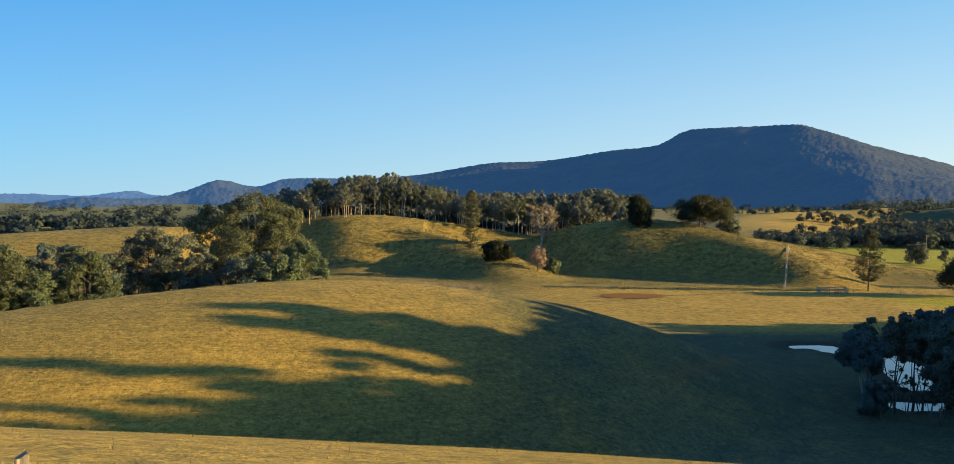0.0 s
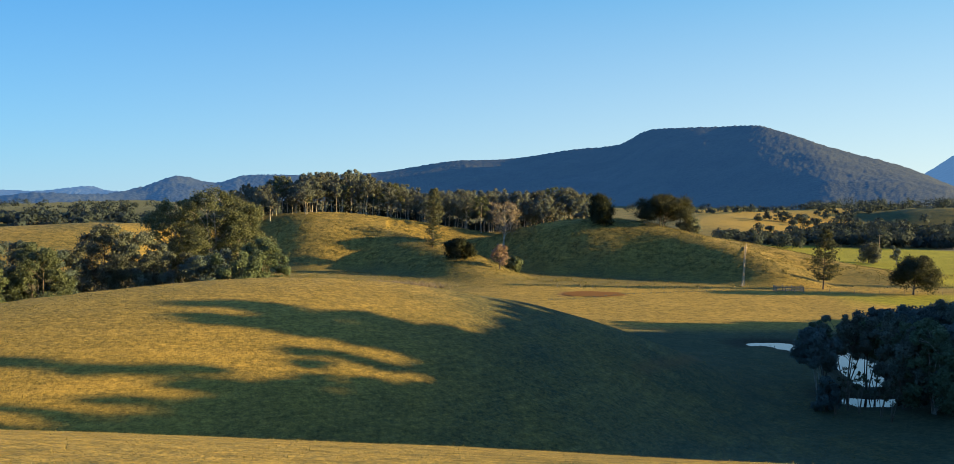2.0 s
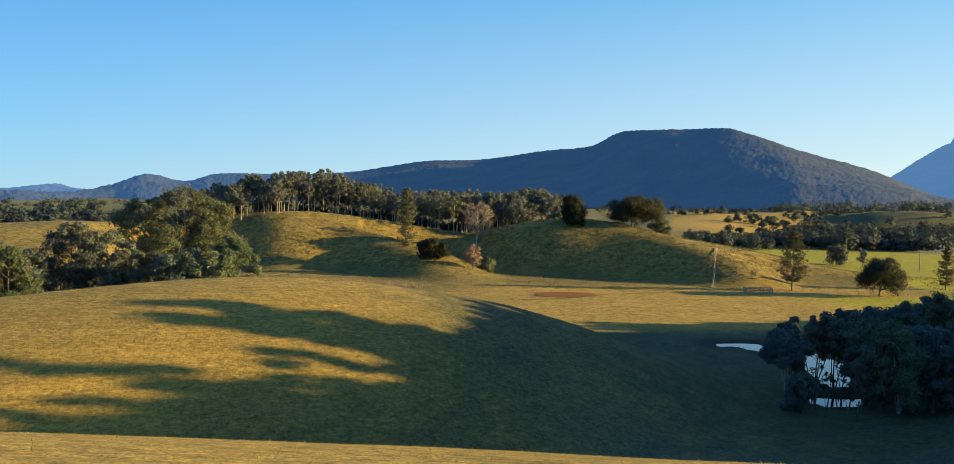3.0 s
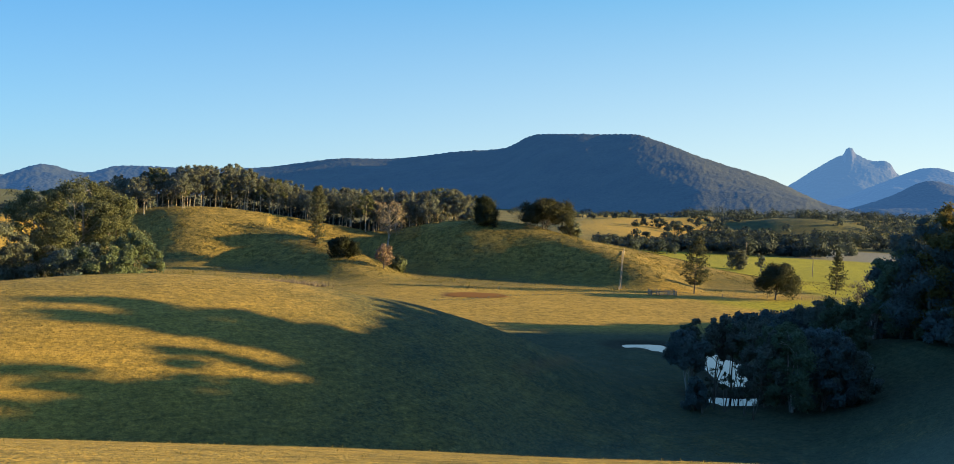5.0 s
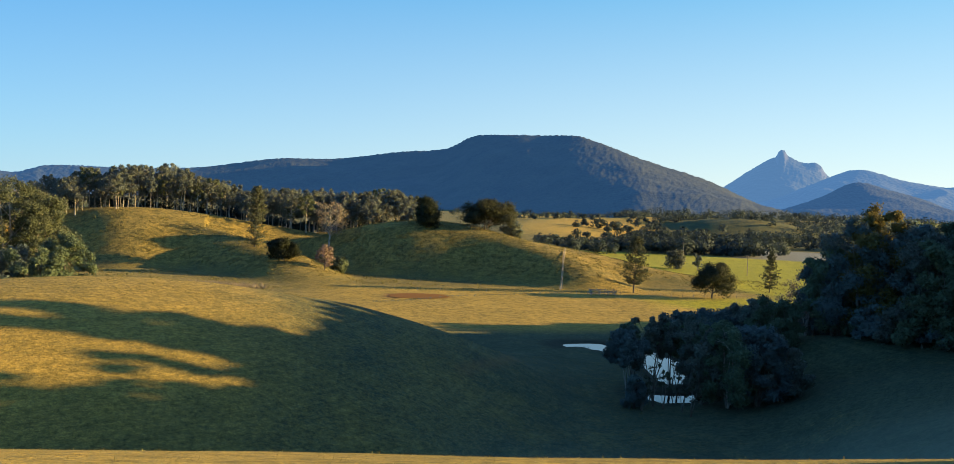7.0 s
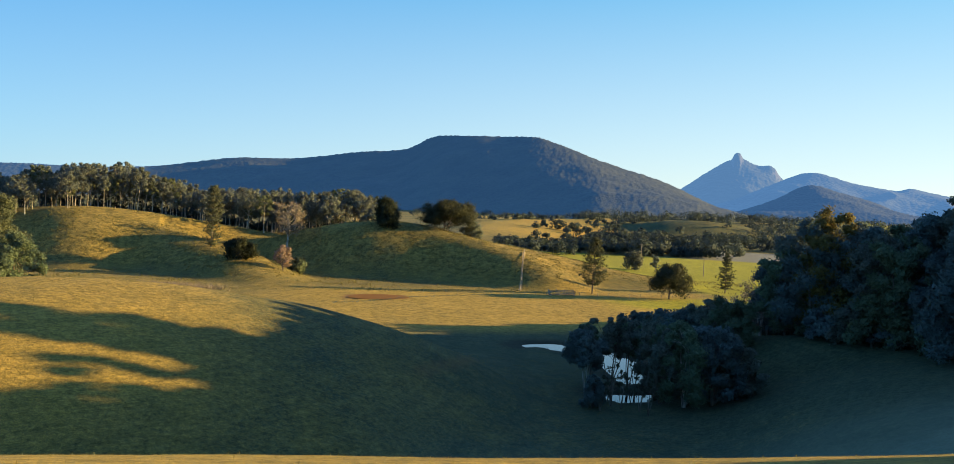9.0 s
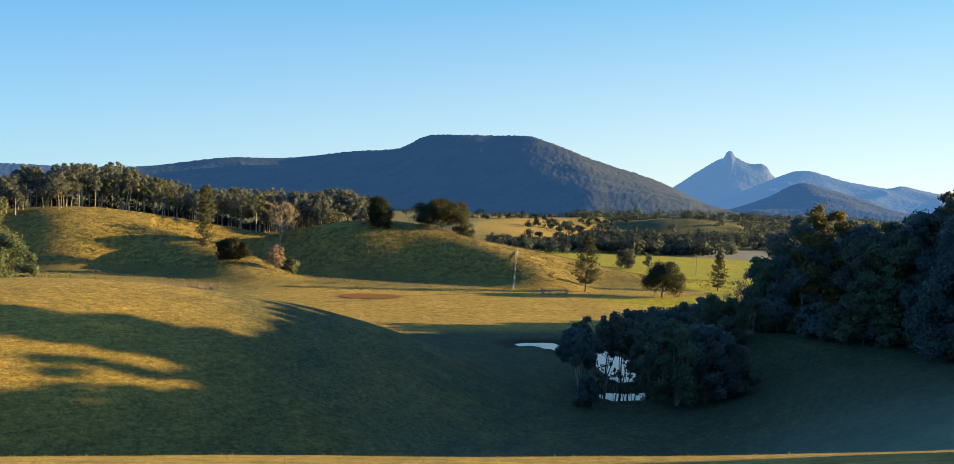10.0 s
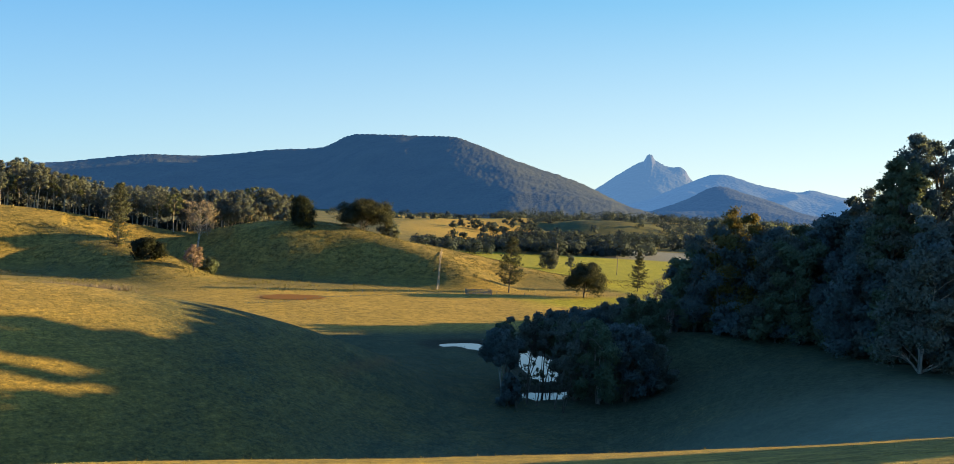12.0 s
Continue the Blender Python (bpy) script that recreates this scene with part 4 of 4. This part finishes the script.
for k, at in enumerate((98, 100.5, 103, 105.2, 111, 113.2, 115.5)):
    beside.append((at, 130 + 3 * (k % 2), 39.4 + rng.gauss(0, 0.4), 2.6))
beside += [(147.5 + 3 * k, 170 + 4 * (k % 2), 31.5, 3.4) for k in range(8)]
for k, (at, way, top, s) in enumerate(beside):
    x, y = at * ACROSS + way * TOWARDS
    tagged(single("grove_tree", math.degrees(math.atan2(x, y)), math.hypot(x, y), "tall dark tree out of view, shading the valley", seed=300 + k, height=top - foot(x, y).z, spread=s, kind="egg", leaf_mat=M_DENSE, bark_mat=M_BARK, lobes=24, clumps=8, per=22, size=0.8, clear=0.0, lobe_r=0.42, trunks=1), group="shaded grove")


# ---- woodland over the plain, too far to count
def woodland(name, seed, spots, label, mat, size=1.1, per=90):
    """Far trees in one mesh: each a rounded crown of seven leafy lobes."""
    rng = np.random.default_rng(seed)
    cen, rad, outs = [], [], []
    table = np.array(spots)
    for (x, y, h, s), z in zip(spots, ground_z(table[:, 0], table[:, 1])):
        for j in range(7):
            a, q = j * 2.4 + rng.random(), (0.0 if j == 6 else 0.45 + 0.35 * rng.random())
            u = 0.62 if j == 6 else 0.18 + 0.42 * rng.random()
            cen.append((x + s * q * math.cos(a), y + s * q * math.sin(a), z + h * u))
            outs.append((q * math.cos(a), q * math.sin(a), u - 0.3))
            rad.append(s * (0.36 + 0.22 * rng.random()))
    me = bpy.data.meshes.new(name)
    co, f, nn = leaves(rng, np.array(cen), np.array(rad), per // 7, size, 0.85, 3.0 * np.array(outs), 0.3, True)
    quick(me, co, f)
    smooth_shade(me)
    me.normals_split_custom_set_from_vertices(nn)
    me.materials.append(mat)
    return tagged(new(name, me), label, "woodland", kind="stuff")


def scatter(seed, n, az0, az1, d0, d1, h0=8, h1=14):
    rng = np.random.default_rng(seed)
    out = []
    for i in range(n):
        az, d = az0 + (az1 - az0) * rng.random(), math.sqrt(d0 ** 2 + (d1 ** 2 - d0 ** 2) * rng.random())
        x, y = polar(az, d)
        h = h0 + (h1 - h0) * rng.random()
        out.append((x, y, h, h * (0.42 + 0.2 * rng.random())))
    return out


def clusters(seed, n, per, az0, az1, d0, d1, wide, h0, h1):
    """Trees in loose clumps with open ground between."""
    rng = np.random.default_rng(seed)
    out = []
    for x, y, h, s in scatter(seed, n, az0, az1, d0, d1, h0, h1):
        for j in range(1 + rng.integers(per)):
            k = 0.75 + 0.45 * rng.random()
            out.append((x + wide * rng.normal(), y + 0.6 * wide * rng.normal(), h * k, s * k))
    return out


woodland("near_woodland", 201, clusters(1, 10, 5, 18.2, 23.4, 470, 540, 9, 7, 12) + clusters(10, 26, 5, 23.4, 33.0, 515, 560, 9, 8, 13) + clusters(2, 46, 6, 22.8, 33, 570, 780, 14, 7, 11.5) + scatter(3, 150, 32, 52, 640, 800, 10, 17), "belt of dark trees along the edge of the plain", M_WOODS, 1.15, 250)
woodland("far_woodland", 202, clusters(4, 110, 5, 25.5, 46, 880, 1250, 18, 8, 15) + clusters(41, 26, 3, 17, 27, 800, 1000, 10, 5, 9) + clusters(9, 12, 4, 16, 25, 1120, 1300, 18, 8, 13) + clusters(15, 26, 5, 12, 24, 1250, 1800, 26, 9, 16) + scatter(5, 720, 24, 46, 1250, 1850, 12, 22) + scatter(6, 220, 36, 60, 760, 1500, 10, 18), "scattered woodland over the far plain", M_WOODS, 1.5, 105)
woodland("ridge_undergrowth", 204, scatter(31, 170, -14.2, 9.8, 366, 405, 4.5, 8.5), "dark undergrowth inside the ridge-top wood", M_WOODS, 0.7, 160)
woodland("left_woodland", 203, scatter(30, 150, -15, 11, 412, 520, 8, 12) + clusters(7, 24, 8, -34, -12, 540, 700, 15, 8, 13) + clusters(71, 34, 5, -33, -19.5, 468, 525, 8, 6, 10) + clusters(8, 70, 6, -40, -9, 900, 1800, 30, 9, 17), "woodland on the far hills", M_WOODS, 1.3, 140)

# ---------------------------------------------------------------- fences, poles, yard
def box(bm, x0, y0, z0, x1, y1, z1, bevel=0.0):
    """A box between two corners, its edges eased."""
    made = bmesh.ops.create_cube(bm, size=1.0)["verts"]
    for v in made:
        v.co = Vector((x0 if v.co.x < 0 else x1, y0 if v.co.y < 0 else y1, z0 if v.co.z < 0 else z1))
    if bevel:
        edges = list({e for v in made for e in v.link_edges})
        bmesh.ops.bevel(bm, geom=edges, offset=bevel, segments=1, affect="EDGES")


def part(name, bm, mat, parent, label=""):
    me = bpy.data.meshes.new(name)
    bm.to_mesh(me)
    bm.free()
    me.materials.append(mat)
    ob = new(name, me)
    ob.parent = parent
    return tagged(ob, label) if label else ob


def near_post():
    """A split timber post with a notched, weathered head."""
    rng = random.Random(5)
    bm = bmesh.new()
    box(bm, -0.038, -0.036, -0.5, 0.038, 0.036, 0.74, 0.006)
    bmesh.ops.subdivide_edges(bm, edges=bm.edges[:], cuts=2)
    for v in bm.verts:
        v.co += Vector((rng.gauss(0, 0.002), rng.gauss(0, 0.002), rng.gauss(0, 0.004)))
        if v.co.z > 0.7 and v.co.x < 0.0:
            v.co.z -= 0.02
    x, y = polar(-28.3, 6.2)
    top = new("fence_post")
    top.location = foot(x, y)
    top.rotation_euler = (0.02, -0.03, 0.5)
    post = part("post", bm, M_TIMBER, top)
    bm = bmesh.new()
    box(bm, -0.044, -0.042, 0.60, 0.044, 0.042, 0.606, 0.001)
    part("wire_loop", bm, M_WIRE, post, "loop of rusty fence wire")
    return tagged(top, "weathered timber fence post with a notched top", "fence post")


def paddock_fence(spots, label, tall=1.2, thick=0.16, wires=3):
    """Posts along a line, with wires between them."""
    top = new("paddock_fence")
    places = [foot(x, y) for x, y in spots]
    top.location = places[0]
    bm = bmesh.new()
    box(bm, -thick / 2, -thick / 2, -0.4, thick / 2, thick / 2, tall, 0.015)
    me = bpy.data.meshes.new("post")
    bm.to_mesh(me)
    bm.free()
    me.materials.append(M_TIMBER)
    rng = random.Random(len(spots))
    for p in places:
        ob = new("post", me)
        ob.parent = top
        ob.location = p - places[0]
        ob.rotation_euler = (rng.gauss(0, 0.04), rng.gauss(0, 0.04), rng.random())
    for k in range(wires):
        h = tall * (0.35 + 0.27 * k)
        co, f = tube([p - places[0] + Vector((0, 0, h)) for p in places], [0.006] * len(places), 4)
        part_mesh("wire", co, f, M_WIRE, top)
    return tagged(top, label, "fence")


def along(a, b, n):
    return [(a[0] + (b[0] - a[0]) * i / (n - 1), a[1] + (b[1] - a[1]) * i / (n - 1)) for i in range(n)]


def stock_yard(az, d):
    """A small timber cattle yard: posts and three rails on each side."""
    top = new("cattle_yard")
    x, y = polar(az, d)
    top.location = foot(x, y)
    top.rotation_euler = (0, 0, radians(-8))
    w, depth = 7.5, 3.5
    corners = [(-w / 2, 0), (w / 2, 0), (w / 2, depth), (-w / 2, depth), (-w / 2, 0)]
    for (ax, ay), (bx, by) in zip(corners, corners[1:]):
        n = max(2, int(math.hypot(bx - ax, by - ay) / 2.2))
        for i in range(n):
            px, py = ax + (bx - ax) * i / n, ay + (by - ay) * i / n
            bm = bmesh.new()
            box(bm, px - 0.1, py - 0.1, -0.4, px + 0.1, py + 0.1, 1.75, 0.015)
            part("post", bm, M_TIMBER, top)
        for z in (0.5, 0.95, 1.4):
            bm = bmesh.new()
            if abs(bx - ax) > abs(by - ay):
                box(bm, min(ax, bx), ay - 0.14, z - 0.07, max(ax, bx), ay - 0.10, z + 0.07, 0.008)
            else:
                box(bm, ax - 0.14, min(ay, by), z - 0.07, ax - 0.10, max(ay, by), z + 0.07, 0.008)
            part("rail", bm, M_TIMBER, top)
    return tagged(top, "small weathered timber cattle yard with railed sides", "cattle yard")


def power_pole(az, d, tall):
    top = new("power_pole")
    x, y = polar(az, d)
    top.location = foot(x, y)
    part_mesh("pole", *tube([(0, 0, -0.5), (0, 0, tall * 0.5), (0, 0, tall)], [0.17, 0.15, 0.11], 8), M_TIMBER, top, True)
    bm = bmesh.new()
    box(bm, -1.0, -0.06, tall - 0.55, 1.0, 0.06, tall - 0.42, 0.01)
    arm = part("crossarm", bm, M_TIMBER, top)
    for ix in (-0.85, 0.85):
        part_mesh("insulator", *tube([(ix, 0, tall - 0.42), (ix, 0, tall - 0.3), (ix, 0, tall - 0.22)], [0.05, 0.07, 0.02], 8), M_WIRE, arm, True)
    return tagged(top, "timber power pole with a short crossarm", "power pole", "power poles")


M_WIRE = plain("rusty_wire", (0.10, 0.07, 0.05), (0.24, 0.18, 0.13), 30, 0.6)
near_post()
hx0, hy0 = polar(20.0, 268)
hx1, hy1 = polar(20.2, 303)
paddock_fence(along((hx0, hy0), (hx1, hy1), 9), "timber fence climbing the hill along a bare strip", 1.3, 0.22)
paddock_fence(along(polar(8.0, 252), polar(24.0, 262), 22), "wire fence along the foot of the hill", 1.1, 0.08)
paddock_fence(along(polar(25.2, 262), polar(36.5, 285), 18), "wire fence across the green paddock", 1.1, 0.08)
paddock_fence(along(polar(31.2, 232), polar(36.0, 225), 7), "short fence beside the creek", 1.2, 0.2)
# the fence stands on a pale trodden strip
strip = []
for i in range(41):
    t, side = i / 40, Vector((hy1 - hy0, hx0 - hx1, 0)).normalized()
    mid = Vector((hx0 + (hx1 - hx0) * t, hy0 + (hy1 - hy0) * t, 0))
    for k in (-0.45, -0.15, 0.15, 0.45):
        q = mid + side * (k + 0.12 * math.sin(7 * t + 3 * k))
        strip.append((q.x, q.y, foot(q.x, q.y).z + 0.30))
strip_mesh = bpy.data.meshes.new("track")
quick(strip_mesh, np.array(strip), np.array([(4 * i + j, 4 * i + j + 1, 4 * i + j + 5, 4 * i + j + 4) for i in range(40) for j in range(3)]))
strip_mesh.materials.append(plain("trodden_straw", (0.28, 0.215, 0.105), (0.44, 0.345, 0.19), 1.5, 0.95, 0.1))
tagged(new("track", strip_mesh), "pale trodden strip climbing the hill beside a fence", "track", kind="structure")
stock_yard(22.9, 258)
power_pole(32.0, 372, 8.5)
power_pole(27.95, 470, 9.0)


# ---------------------------------------------------------------- grass and reeds
def tufts(name, seed, xs, ys, tall, blades, wide, mat, label, category="grass", splay=0.5):
    """Upright blades, a few to a tuft, rooted on the ground."""
    rng = np.random.default_rng(seed)
    n = len(xs)
    zs = ground_z(xs, ys)
    root = np.repeat(np.stack([xs, ys, zs - 0.02], -1), blades, 0)
    m = n * blades
    h = np.repeat(tall if np.ndim(tall) else np.full(n, tall), blades)[:, None] * (0.5 + rng.random((m, 1)))
    a = rng.random((m, 1)) * 2 * np.pi
    out = np.concatenate([np.cos(a), np.sin(a), 0 * a], 1)
    side = np.concatenate([-np.sin(a), np.cos(a), 0 * a], 1) * wide * (0.6 + 0.8 * rng.random((m, 1)))
    root = root + out * wide * 2 * rng.random((m, 1))
    lean = out * h * splay * rng.random((m, 1))
    up = np.array([0, 0, 1.0])
    co = np.stack([root - side, root + side, root + lean + up * h], 1).reshape(-1, 3)
    me = bpy.data.meshes.new(name)
    quick(me, co, np.arange(3 * m).reshape(m, 3))
    me.materials.append(mat)
    return tagged(new(name, me), label, category, kind="stuff")


rng = np.random.default_rng(11)
n = 60000
ga, gr = np.radians(-36 + 96 * rng.random(n)), np.sqrt(11.5 ** 2 + (27.5 ** 2 - 11.5 ** 2) * rng.random(n))
gh = 0.010 + 0.02 * rng.random(n) + 0.07 * (rng.random(n) > 0.997)
tufts("brow_grass", 12, gr * np.sin(ga), gr * np.cos(ga), gh, 3, 0.008, M_GRASS, "short dry grass on the brow of the hill")
n = 9000
ga, gr = np.radians(-33 + 12 * rng.random(n)), np.sqrt(5 ** 2 + (11.5 ** 2 - 5 ** 2) * rng.random(n))
tufts("brow_grass", 13, gr * np.sin(ga), gr * np.cos(ga), 0.025 + 0.035 * rng.random(n), 3, 0.006, M_GRASS, "short dry grass round the fence post")
n = 34000
ga, gr = np.radians(-33 + 60 * rng.random(n)), np.sqrt(55 ** 2 + (150 ** 2 - 55 ** 2) * rng.random(n))
tx, ty = gr * np.sin(ga), gr * np.cos(ga)
keep = vnoise(tx / 2.5, ty / 2.5, 4) > 0.35
tufts("hill_grass", 14, tx[keep], ty[keep], 0.05 + 0.06 * rng.random(keep.sum()), 3, 0.04, M_TUSS, "patchy grazed grass on the near hill")
n = 26000
ga, gr = np.radians(-14 + 50 * rng.random(n)), np.sqrt(170 ** 2 + (345 ** 2 - 170 ** 2) * rng.random(n))
tx, ty = gr * np.sin(ga), gr * np.cos(ga)
keep = (vnoise(tx / 5, ty / 5, 6) > 0.45) & (ty > 248) & (np.hypot((tx - 42) / 9.5, (ty - 231) / 7.5) > 1.1)
tufts("tussock_grass", 15, tx[keep], ty[keep], 0.14 + 0.16 * rng.random(keep.sum()) + 0.15 * (ty[keep] > 262), 4, 0.10, M_TUSS, "dry tussocks over the flat and the far hills")
n = 15000
ga, gr = np.radians(-12 + 41 * rng.random(n)), np.sqrt(258 ** 2 + (345 ** 2 - 258 ** 2) * rng.random(n))
tx, ty = gr * np.sin(ga), gr * np.cos(ga)
keep = (vnoise(tx / 3.2, ty / 3.2, 21) > 0.5) & (ground_z(tx, ty) > 1.8)
tufts("hill_tussocks", 19, tx[keep], ty[keep], 0.16 + 0.20 * rng.random(keep.sum()), 5, 0.14, M_TUSS, "coarse tussocks over the far hills", "grass", 1.1)
# dry brush at the foot of the far hill, and rushes round the pond
n = 900
bx, by = -14 + 13 * rng.normal(size=n) * 0.5, 247 + 2.5 * rng.normal(size=n)
tufts("dry_brush", 16, bx, by, 0.9 + 0.7 * rng.random(n), 5, 0.07, M_TWIG, "pale dry brush at the foot of the hill", "brush", 0.9)
# dark tufts stand in for the shadow along the ditch bank
creek = spline([(28, 219), (42, 224), (56, 234), (76, 240), (98, 247), (112, 246)], 420)
tufts("creek_rushes", 17, creek[:, 0] + 0.6 * rng.normal(size=420), creek[:, 1] + 0.6 * rng.normal(size=420), 0.12 + 0.18 * rng.random(420), 5, 0.05, M_DENSE, "dark tufts along the creek, in place of its bank's shadow", "rushes", 0.6)
n = 12000
rx, ry = 45 + 48 * rng.random(n), 96 + 68 * rng.random(n)
m = pond_mask(rx, ry)
keep = (m > 0.02) & (m < 0.30) & (vnoise(rx / 4, ry / 4, 8) > 0.6)
tufts("pond_rushes", 18, rx[keep], ry[keep], 0.12 + 0.25 * rng.random(keep.sum()), 5, 0.05, M_DENSE, "dark rushes round the edge of the pond", "rushes", 0.5)
